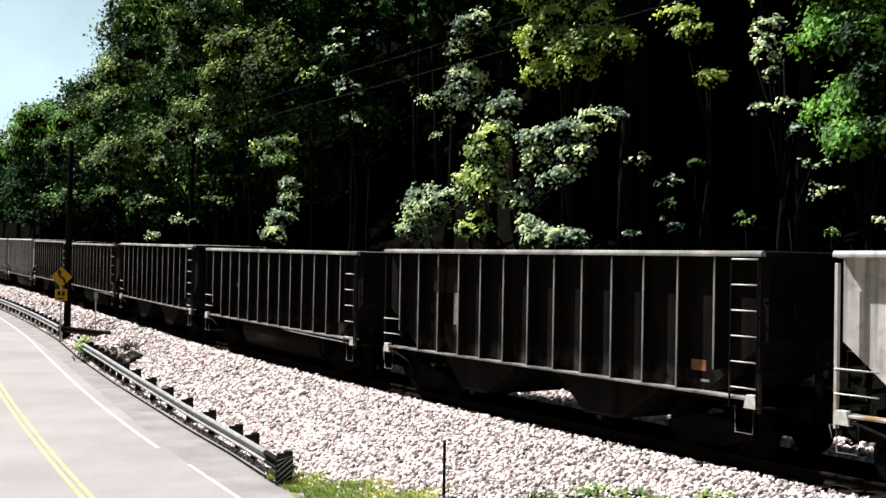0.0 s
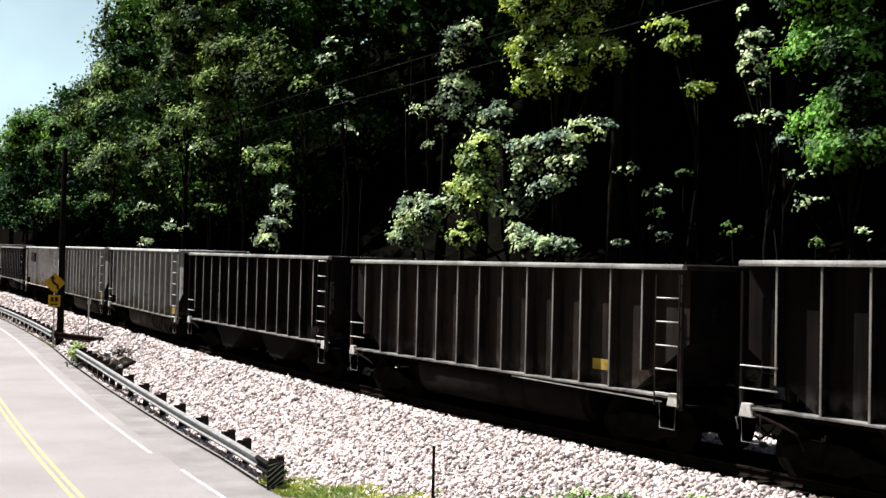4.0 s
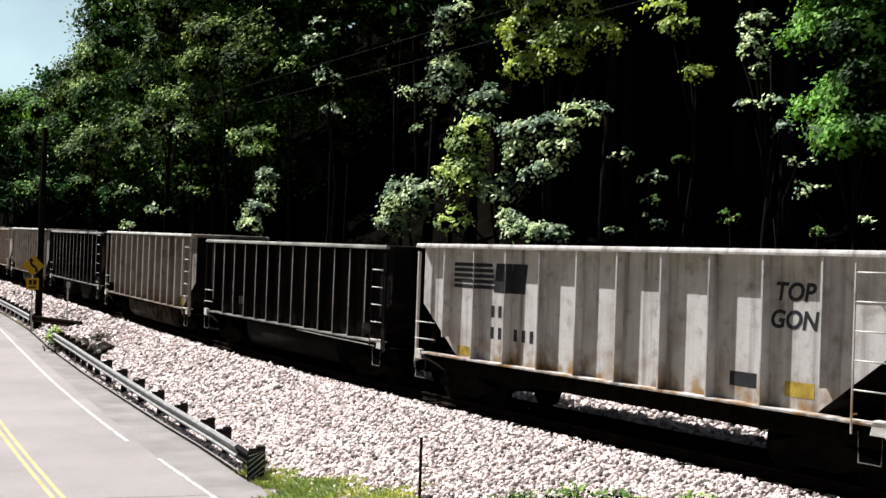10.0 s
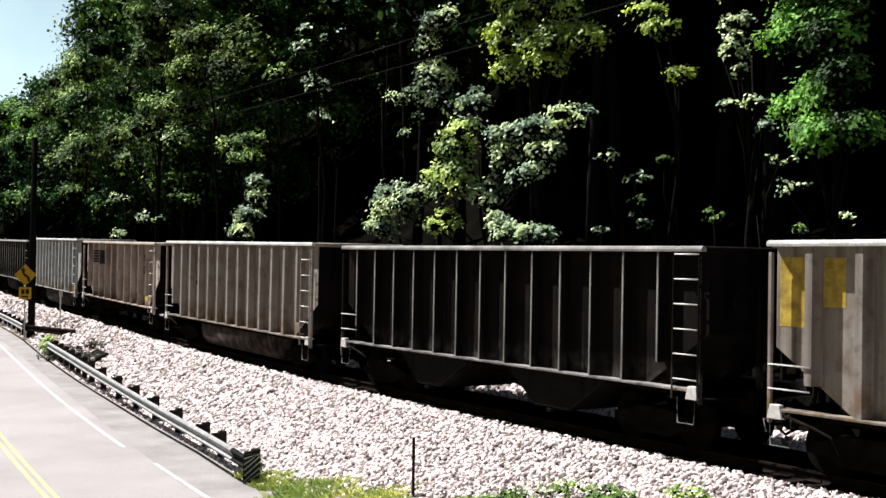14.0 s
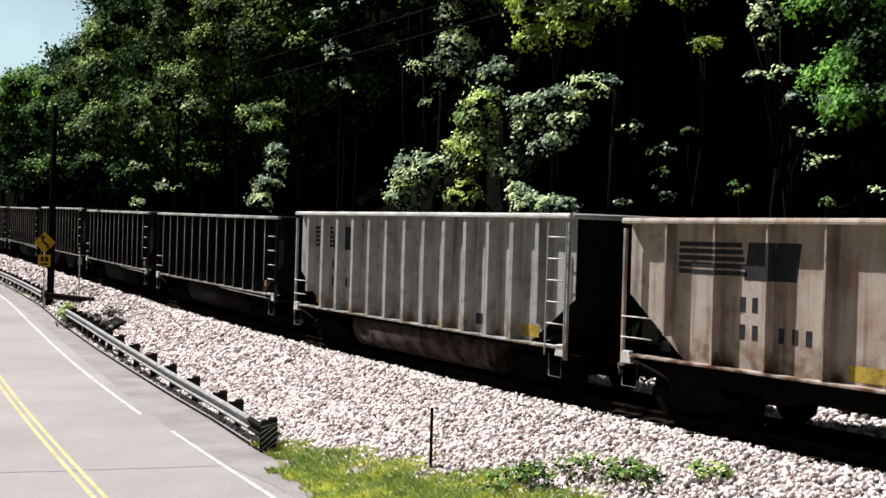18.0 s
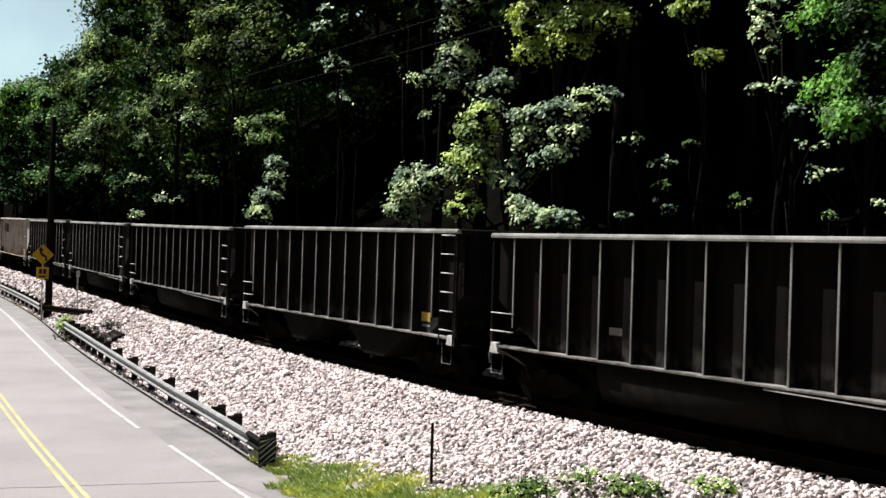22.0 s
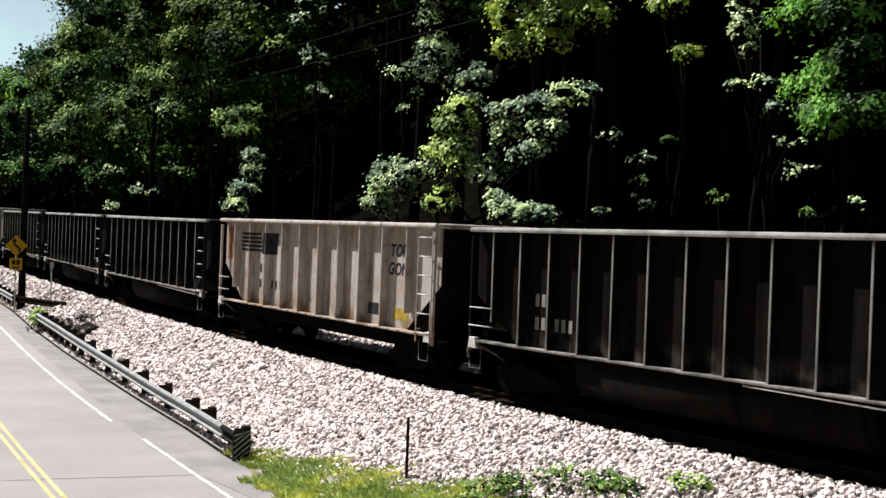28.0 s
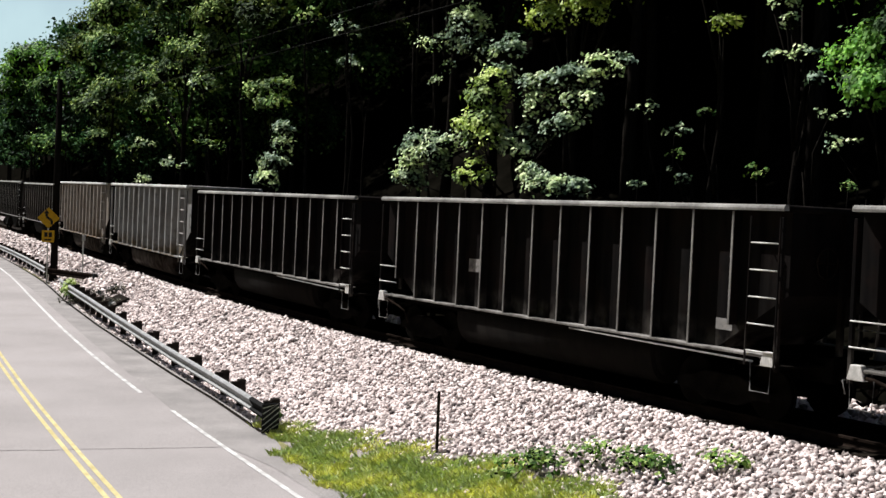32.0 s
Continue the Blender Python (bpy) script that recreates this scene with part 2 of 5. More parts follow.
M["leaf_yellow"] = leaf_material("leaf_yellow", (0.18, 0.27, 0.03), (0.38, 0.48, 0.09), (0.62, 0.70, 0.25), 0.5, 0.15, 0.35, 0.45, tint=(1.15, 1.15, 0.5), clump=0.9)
# pale leaf tones, raised to paint in the sun's white highlights
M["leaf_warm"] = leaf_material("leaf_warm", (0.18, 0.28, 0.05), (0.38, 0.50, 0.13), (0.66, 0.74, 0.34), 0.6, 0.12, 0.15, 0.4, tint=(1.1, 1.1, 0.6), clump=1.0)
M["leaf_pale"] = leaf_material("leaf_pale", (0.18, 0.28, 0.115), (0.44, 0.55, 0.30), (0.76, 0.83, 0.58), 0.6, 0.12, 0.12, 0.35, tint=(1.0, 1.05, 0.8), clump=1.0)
M["leaf_bright"] = leaf_material("leaf_bright", (0.045, 0.15, 0.02), (0.12, 0.30, 0.045), (0.27, 0.50, 0.12), through_light=0.35, dim=0.15, clump=1.0)
M["grass"] = leaf_material("grass_blades", (0.31, 0.32, 0.085), (0.42, 0.48, 0.14), (0.60, 0.60, 0.30), through_light=0.2, dim=0.72, clump=1.1)
# greasy gear, blackened further to hold the shade under the cars
M["running"] = mottled("greasy_shaded_gear", (0.0025, 0.0022, 0.002), (0.008, 0.007, 0.006), 4.0, 0.8)
M["grab"] = mottled("worn_grab_iron", (0.35, 0.34, 0.32), (0.62, 0.6, 0.57), 6.0, 0.6)
M["step_iron"] = mottled("dirty_step_iron", (0.06, 0.058, 0.055), (0.16, 0.155, 0.15), 6.0, 0.7)

PAINTS = {
    "black": paint("weathered_black_paint", (0.0045, 0.004, 0.004), (0.010, 0.006, 0.005), (0.017, 0.015, 0.0135), 0.45, stain=(0.055, 0.05, 0.045)),
    "brown": paint("brownish_black_paint", (0.014, 0.011, 0.010), (0.026, 0.016, 0.013), (0.04, 0.033, 0.03), 0.5, stain=(0.07, 0.062, 0.055)),
    # near-black underbody paint without the pale stain
    "dark_under": paint("dark_underbody_paint", (0.006, 0.0055, 0.005), (0.009, 0.007, 0.006), (0.014, 0.012, 0.011), 0.3, stain=(0.009, 0.008, 0.007)),
    "rusty": paint("rust_streaked_tan_paint", (0.33, 0.28, 0.245), (0.19, 0.11, 0.075), (0.40, 0.34, 0.30), 0.7, stain=(0.10, 0.05, 0.03)),
    # grimy and darker than the body: the tub's shade is in this paint
    "tub": paint("grimy_shaded_tub_paint", (0.055, 0.048, 0.042), (0.04, 0.03, 0.024), (0.085, 0.076, 0.068), 0.5),
    "grey": paint("dusty_grey_paint", (0.175, 0.174, 0.17), (0.11, 0.099, 0.088), (0.275, 0.268, 0.256), 0.6, stain=(0.10, 0.075, 0.045)),
    "beige": paint("dusty_beige_paint", (0.19, 0.167, 0.147), (0.13, 0.095, 0.072), (0.27, 0.245, 0.22), 0.6, stain=(0.13, 0.09, 0.05)),
    "light": paint("faded_light_grey_paint", (0.27, 0.27, 0.27), (0.17, 0.16, 0.15), (0.36, 0.355, 0.34), 0.6, stain=(0.16, 0.11, 0.06)),
    "white": paint("chalky_white_paint", (0.44, 0.425, 0.42), (0.28, 0.24, 0.22), (0.55, 0.535, 0.525), 0.6, stain=(0.26, 0.16, 0.07)),
    "tan": paint("tan_primer_paint", (0.37, 0.335, 0.305), (0.24, 0.16, 0.12), (0.48, 0.445, 0.42), 0.6, stain=(0.22, 0.13, 0.06)),
}
# lighter steel for chords, rib edges and sills: sun catching them, as colour
CHORD_LIT = mottled("lit_top_chord", (0.10, 0.095, 0.09), (0.32, 0.31, 0.29), 2.0, 0.6, stretch=(1, 0.5, 1))
CHORD_PALE = mottled("lit_pale_top_chord", (0.30, 0.295, 0.28), (0.52, 0.51, 0.49), 2.0, 0.6, stretch=(1, 0.5, 1))
RIB_LIT = mottled("lit_rib_edges", (0.06, 0.055, 0.05), (0.27, 0.255, 0.24), 2.5, 0.75, stretch=(1, 1, 0.4))
M["letter_dark"] = plain("dark_stencil", (0.035, 0.035, 0.04), 0.7)
M["letter_faint"] = plain("ghost_lettering", (0.022, 0.017, 0.015), 0.8)
M["letter_pale"] = plain("faded_pale_stencil", (0.22, 0.21, 0.20), 0.8)
M["patch_white"] = mottled("dirty_white_patch", (0.08, 0.07, 0.065), (0.32, 0.3, 0.28), 5.0, 0.8)
M["patch_yellow"] = mottled("dirty_yellow_patch", (0.22, 0.15, 0.03), (0.46, 0.33, 0.06), 5.0, 0.7)
M["patch_rust"] = mottled("rust_patch", (0.16, 0.06, 0.03), (0.26, 0.12, 0.06), 4.0, 0.9)


# ---------------------------------------------------------------- mesh helpers
def mesh_of(name, verts, faces, mat=None, smooth=False):
    me = bpy.data.meshes.new(name)
    me.from_pydata([tuple(v) for v in verts], [], [tuple(q) for q in faces])
    if mat:
        me.materials.append(mat)
    if smooth:
        me.polygons.foreach_set("use_smooth", [True] * len(me.polygons))
    me.update()
    return me


def child(name, me, parent, m=None, label="", mat=None):
    ob = new(name, me)
    ob.parent = parent
    if m is not None:
        ob.matrix_basis = m
    if label:
        ob["label"] = label
    if mat is not None:
        ob.material_slots[0].link = "OBJECT"
        ob.material_slots[0].material = mat
    return ob


def part(name, bm, mat, parent, label=""):
    """Link a bmesh as one mesh object under a thing or a part."""
    me = bpy.data.meshes.new(name)
    bm.to_mesh(me)
    bm.free()
    me.materials.append(mat)
    return child(name, me, parent, None, label)


def add_box(bm, lo, hi, bevel=0.0):
    lo, hi = Vector(lo), Vector(hi)
    r = bmesh.ops.create_cube(bm, size=1.0, matrix=Matrix.LocRotScale((lo + hi) / 2, None, hi - lo))
    if bevel:
        ed = list({e for v in r["verts"] for e in v.link_edges})
        bmesh.ops.bevel(bm, geom=ed, offset=bevel, segments=1, affect="EDGES")


def box(lo, hi, bevel=0.0):
    bm = bmesh.new()
    add_box(bm, lo, hi, bevel)
    return bm


def add_tube(bm, pts, radii, sides=8, cap=True):
    """A tube through the points, with a radius at each."""
    rings = []
    pts = [Vector(p) for p in pts]
    for i, p in enumerate(pts):
        d = (pts[min(i + 1, len(pts) - 1)] - pts[max(i - 1, 0)]).normalized()
        a = d.orthogonal().normalized() if abs(d.z) < 0.9 else Vector((1, 0, 0)).cross(d).normalized()
        b = d.cross(a).normalized()
        r = radii[i] if isinstance(radii, (list, tuple)) else radii
        rings.append([bm.verts.new(p + (a * math.cos(2 * math.pi * k / sides) + b * math.sin(2 * math.pi * k / sides)) * r) for k in range(sides)])
    for r0, r1 in zip(rings, rings[1:]):
        for k in range(sides):
            f = bm.faces.new((r0[k], r0[(k + 1) % sides], r1[(k + 1) % sides], r1[k]))
            f.smooth = True
    if cap:
        bm.faces.new(rings[0][::-1])
        bm.faces.new(rings[-1])


def tube(pts, radii, sides=8):
    bm = bmesh.new()
    add_tube(bm, pts, radii, sides)
    return bm


def prism(outline, axis, a, b, bevel=0.0):
    """A solid from an outline in the two other axes, from a to b along the axis."""
    bm = bmesh.new()
    def at(p, t):
        return {"x": (t, p[0], p[1]), "y": (p[0], t, p[1]), "z": (p[0], p[1], t)}[axis]
    v0 = [bm.verts.new(at(p, a)) for p in outline]
    v1 = [bm.verts.new(at(p, b)) for p in outline]
    n = len(outline)
    bm.faces.new(v0)
    bm.faces.new(v1[::-1])
    for i in range(n):
        bm.faces.new((v0[i], v1[i], v1[(i + 1) % n], v0[(i + 1) % n]))
    bmesh.ops.recalc_face_normals(bm, faces=bm.faces)
    if bevel:
        bmesh.ops.bevel(bm, geom=list(bm.edges), offset=bevel, segments=1, affect="EDGES")
    return bm


def thing(name, label, category, group="", at=None):
    ob = new(name)
    ob.empty_display_size = 0.2
    if at is not None:
        ob.matrix_basis = at
    return tagged(ob, label, category, group)


# ---------------------------------------------------------------- the lie of the land
STEP = 0.25
S_GRID = np.arange(-420, 560, STEP)
_phi = 0.00263 * np.clip(S_GRID - 17.6, 0, 34.2)
_slope = 0.0153 * np.clip((S_GRID - 11.7) / 30, 0, 1) * np.clip((170 - S_GRID) / 40, 0, 1)


def _sum(a):
    return np.concatenate([[0.0], np.cumsum((a[1:] + a[:-1]) / 2 * STEP)])


SIDE_X = _sum(np.sin(_phi)) + 15.4
SIDE_Y = _sum(np.cos(_phi)) - 420.0
RISE = _sum(_slope)


def track_pose(s):
    """The pose of the track's middle, at the rail's top, s metres along; y runs along the track."""
    x, y, z, a, g = (float(np.interp(s, S_GRID, v)) for v in (SIDE_X, SIDE_Y, RISE, _phi, _slope))
    return Matrix.Translation((x + 1.5 * math.cos(a), y - 1.5 * math.sin(a), z)) @ Euler((math.atan(g), 0, -a)).to_matrix().to_4x4()


def rise(y):
    return np.interp(y, SIDE_Y, RISE)


def side_x(y):
    return np.interp(y, SIDE_Y, SIDE_X)


def guard_x(y):
    y = np.asarray(y, float)
    return 10.55 + 0.138 * (np.minimum(y, 140) - 23) - 0.0009 * np.clip(y - 55, 0, 60) ** 2


def rail_x(y):
    """The near guardrail's face: it closes on the road as it runs away."""
    return guard_x(y) - np.interp(y, [23, 27, 31, 36, 43, 52, 62], [0.0, 0.0, 0.13, 0.23, 0.38, 0.42, 0.2])


def rail_lift(y):
    """How far the beam stands off its usual height: low at its buried end, higher along the bank."""
    return float(np.interp(y, [23, 28, 33, 39, 44, 60], [-0.13, -0.11, -0.045, 0.02, 0.08, 0.06]))


def road_x(y):
    """The line that the road's edges follow: it bends gently into the guardrail's line."""
    y = np.asarray(y, float)
    u = np.clip(y, 15, 45) - 15
    return np.where(y > 45, guard_x(y), 10.241 + 0.085 * np.minimum(y - 15, 0) + 0.085 * u + 0.053 * u * u / 60)


def grass_edge(y):
    """Where the grass beside the road gives way to ballast."""
    return np.interp(y, [11, 14, 15.8, 18, 20.6, 23.9], [12.0, 12.2, 12.2, 12.0, 11.5, 10.95])


def ground_z(x, y):
    """The height of the ground."""
    x, y = np.asarray(x, float), np.asarray(y, float)
    r, g, t = rise(y), guard_x(y), side_x(y)
    left = road_x(y) - 7.25
    toe = np.minimum(g + 0.1, t - 1.6)
    rail = t - 0.35
    f = np.clip((x - toe) / np.maximum(rail - toe, 0.3), 0, 1)
    z = -1.42 + 1.2 * f ** 1.15
    d = x - (t + 5.2)
    z = np.where(d > 0, -0.22 - 0.5 * np.clip(d / 0.8, 0, 1) + 0.75 * np.clip(d - 1.4, 0, 48), z)
    d = left - x
    z = np.where(d > 0, -1.42 + 3.0 * np.clip((d - 0.3) / 2.6, 0, 1), z)
    # unseen hill behind the camera, added to keep low sky off the cars
    z = z + 0.85 * np.clip(-14.0 - x, 0, 60)
    return z + r


# ---------------------------------------------------------------- ground, road
def build_ground():
    ys = np.concatenate([[-1500, -800, -420, -200, -80, -30], np.arange(-10, 12, 2.0), np.arange(12, 60, 0.75), np.arange(60, 140, 2.0), [150, 180, 230, 300, 400, 560, 900, 1800]])
    rows = []
    for y in ys:
        l, g, t = float(road_x(y)) - 7.25, float(guard_x(y)), float(side_x(y))
        toe = min(g + 0.1, t - 1.6)
        xs = [-1500, -300, -90, -74, -50, -30, -14, l - 3.2, l - 2.9, l - 1.5, l - 0.3, l, toe - 0.1]
        xs += list(np.linspace(toe, t - 0.35, 12)) + [t + 0.1, t + 1.5, t + 2.9, t + 5.2, t + 6.0, t + 6.6, t + 8, t + 14, t + 22, t + 36, t + 52, t + 120, t + 500, t + 1800]
        rows.append([(x, y) for x in xs])
    a = np.array(rows)
    z = ground_z(a[..., 0], a[..., 1])
    jit = np.random.RandomState(3).uniform(-0.03, 0.03, z.shape)
    z = z + np.where((a[..., 0] > side_x(a[..., 1]) + 5.3), jit * 5, 0)
    v = np.concatenate([a, z[..., None]], -1).reshape(-1, 3)
    n, m = a.shape[:2]
    f = [(i * m + j, i * m + j + 1, (i + 1) * m + j + 1, (i + 1) * m + j) for i in range(n - 1) for j in range(m - 1)]
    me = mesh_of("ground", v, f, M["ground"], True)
    for mat in (M["ballast_bed"], M["verge"], M["shaded_bed"]):
        me.materials.append(mat)
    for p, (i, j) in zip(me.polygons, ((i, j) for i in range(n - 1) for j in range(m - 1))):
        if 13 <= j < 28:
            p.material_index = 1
        # strip of bed under the cars takes the shade-dark colour
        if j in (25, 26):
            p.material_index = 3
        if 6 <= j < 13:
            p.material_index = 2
    tagged(new("ground", me), "wooded ground with pale ballast slope, bank and an added unseen hill", "ground", kind="structure")


def strip(name, y0, y1, left, right, lift, mat, label, category, dashes=None, follow=None, step=1.0):
    follow = follow or road_x
    ys = np.arange(y0, y1 + 0.01, step)
    v, f = [], []
    for y in ys:
        for o in (left, right):
            x = float(follow(y)) + o
            v.append((x, y, -1.42 + float(rise(y)) + lift))
    for i in range(len(ys) - 1):
        f.append((2 * i, 2 * i + 1, 2 * i + 3, 2 * i + 2))
    return tagged(new(name, mesh_of(name, v, f, mat)), label, category, kind="structure")


def build_road():
    strip("road", -200, 260, -7.2, -1.2, 0.012, M["asphalt"], "sun-bleached grey asphalt two-lane road", "road")
    ys = [-200.0] + list(np.arange(-20, 60, 1.0)) + [80, 110, 150, 200, 260]
    v = []
    for y in ys:
        f = min(max((y - 19.5) / 4.0, 0), 1)
        f = f * f * (3 - 2 * f)
        ro, gu = float(road_x(y)), float(guard_x(y))
        z = -1.42 + float(rise(y)) + 0.018
        v += [((ro - 1.3) * (1 - f) + (gu - 1.3) * f, y, z), ((ro - 0.82) * (1 - f) + (float(rail_x(y)) + 0.14) * f, y, z)]
    tagged(new("road_shoulder", mesh_of("road_shoulder", v, [(2 * i, 2 * i + 1, 2 * i + 3, 2 * i + 2) for i in range(len(ys) - 1)], M["shoulder"])), "grey gravelly road shoulder beside the guardrail", "shoulder", kind="structure")
    # thin near-black strip along the foot of the guardrail
    strip("pavement_edge", 23.0, 100, -0.10, 0.0, 0.03, M["dirt"], "dark strip along the pavement edge under the guardrail", "dirt", follow=rail_x)
    strip("edge_line", -200, 26.0, -1.69, -1.59, 0.02, M["white_line"], "worn white edge line on the road", "road marking", step=0.5)
    # the older stripe beyond a patch in the line lies a little farther out
    strip("edge_line", 28.5, 260, -0.055, 0.055, 0.02, M["white_line"], "worn white edge line on the road", "road marking", step=0.5,
          follow=lambda y: road_x(y) - np.interp(y, [28, 36, 45, 55, 66, 80], [1.80, 1.80, 1.77, 1.70, 1.52, 1.4]))
    strip("edge_line", -200, 260, -7.05, -6.94, 0.02, M["white_line"], "worn white edge line on the road", "road marking")
    strip("centre_line", -200, 260, -4.58, -4.49, 0.02, M["yellow_line"], "double yellow centre line on the road", "road marking", step=0.5)
    strip("centre_line", -200, 260, -4.39, -4.30, 0.02, M["yellow_line"], "double yellow centre line on the road", "road marking", step=0.5)
    # a thin sealed crack across the lanes
    v = []
    rng = random.Random(5)
    xs = np.linspace(-7.0, -1.7, 16)
    for o in xs:
        y = 21.9 + rng.uniform(-0.03, 0.03) - 0.27 * (o + 1.7)
        x = float(road_x(y)) + o
        v += [(x, y - 0.008, -1.42 + float(rise(y)) + 0.0165), (x, y + 0.012, -1.42 + float(rise(y)) + 0.0165)]
    tagged(new("road_crack", mesh_of("road_crack", v, [(2 * i, 2 * i + 2, 2 * i + 3, 2 * i + 1) for i in range(15)], M["post_wood"])), "dark sealed crack across the asphalt", "crack", kind="structure")


build_ground()
build_road()


# ---------------------------------------------------------------- track
def build_track():
    ss = list(np.arange(-420, 10, 20.0)) + list(np.arange(10, 60, 4.0)) + list(np.arange(60, 540, 12.0))
    prof = [(-0.035, 0), (0.035, 0), (0.035, -0.04), (0.01, -0.06), (0.01, -0.14), (0.07, -0.17), (-0.07, -0.17), (-0.01, -0.14), (-0.01, -0.06), (-0.035, -0.04)]
    for off in (-0.7525, 0.7525):
        v, f = [], []
        for s in ss:
            m = track_pose(s)
            v += [m @ Vector((off + px, 0, pz)) for px, pz in prof]
        k = len(prof)
        for i in range(len(ss) - 1):
            f += [(i * k + j, i * k + (j + 1) % k, (i + 1) * k + (j + 1) % k, (i + 1) * k + j) for j in range(k)]
        tagged(new("rail", mesh_of("rail", v, f, M["rail_steel"])), "rusty steel rail on timber ties", "rail", "rails of the track", "structure")
    # ties: near ones one by one
    me = bpy.data.meshes.new("tie")
    bm = box((-1.3, -0.11, -0.32), (1.3, 0.11, -0.16), 0.01)
    bm.to_mesh(me)
    bm.free()
    me.materials.append(M["tie"])
    bed = tagged(new("track_ties"), "dark creosoted timber ties in the ballast", "ties", kind="structure")
    for i in range(110):
        child("tie", me, bed, track_pose(4 + i * 0.52))


build_track()

CAR = namedtuple("CAR", "paint under logo patches label")
# ---------------------------------------------------------------- coal cars
HALF = 6.65
TOPS = {"flat": 3.76, "tub": 3.85, "plain_tub": 3.69, "hopper": 3.77}
SILLS = {"flat": 1.14, "tub": 1.07, "plain_tub": 1.2, "hopper": 1.2}
FAR_END = 27.1      # far end of car 0 at the start
PITCH = 14.78
# how far single cars stand off the even spacing, in metres
SLACK = {-1: 0.0, 0: 0.0, 1: 0.2, 2: 0.42, 3: 0.3, 4: 0.34, 5: 0.34, 6: 0.22, 7: -0.2, 8: -0.15, 9: 0.06, 10: 0.0, 11: 0.38, 12: 0.42, 13: 0.5,
         14: 0.42, 15: 0.5, 16: 0.38, 17: 0.35, 18: 0.53, 19: 0.38, 20: 0.3, 21: 0.25, 22: 0.07}


def rib_places(kind):
    if kind == "flat":
        return [HALF - 1.18 - 1.198 * i for i in range(10)]
    return [HALF - 0.83 - 0.945 * i for i in range(13)]


def bm_mesh(name, bm, mat):
    me = bpy.data.meshes.new(name)
    bm.to_mesh(me)
    bm.free()
    me.materials.append(mat)
    return me


def mirror_x(me, name):
    """The same mesh for the other side of the car."""
    bm = bmesh.new()
    bm.from_mesh(me)
    bmesh.ops.scale(bm, vec=(-1, 1, 1), verts=bm.verts)
    bmesh.ops.reverse_faces(bm, faces=bm.faces)
    return bm_mesh(name, bm, me.materials[0])


def text_mesh(body, size, mat):
    cu = bpy.data.curves.new("stencil", "FONT")
    cu.body, cu.size, cu.extrude, cu.align_x, cu.shear, cu.offset = body, size, 0.002, "CENTER", 0.15, 0.012
    ob = new("stencil", cu)
    bpy.context.view_layer.update()
    me = bpy.data.meshes.new_from_object(ob.evaluated_get(bpy.context.evaluated_depsgraph_get()))
    bpy.data.objects.remove(ob)
    me.materials.clear()
    me.materials.append(mat)
    return me


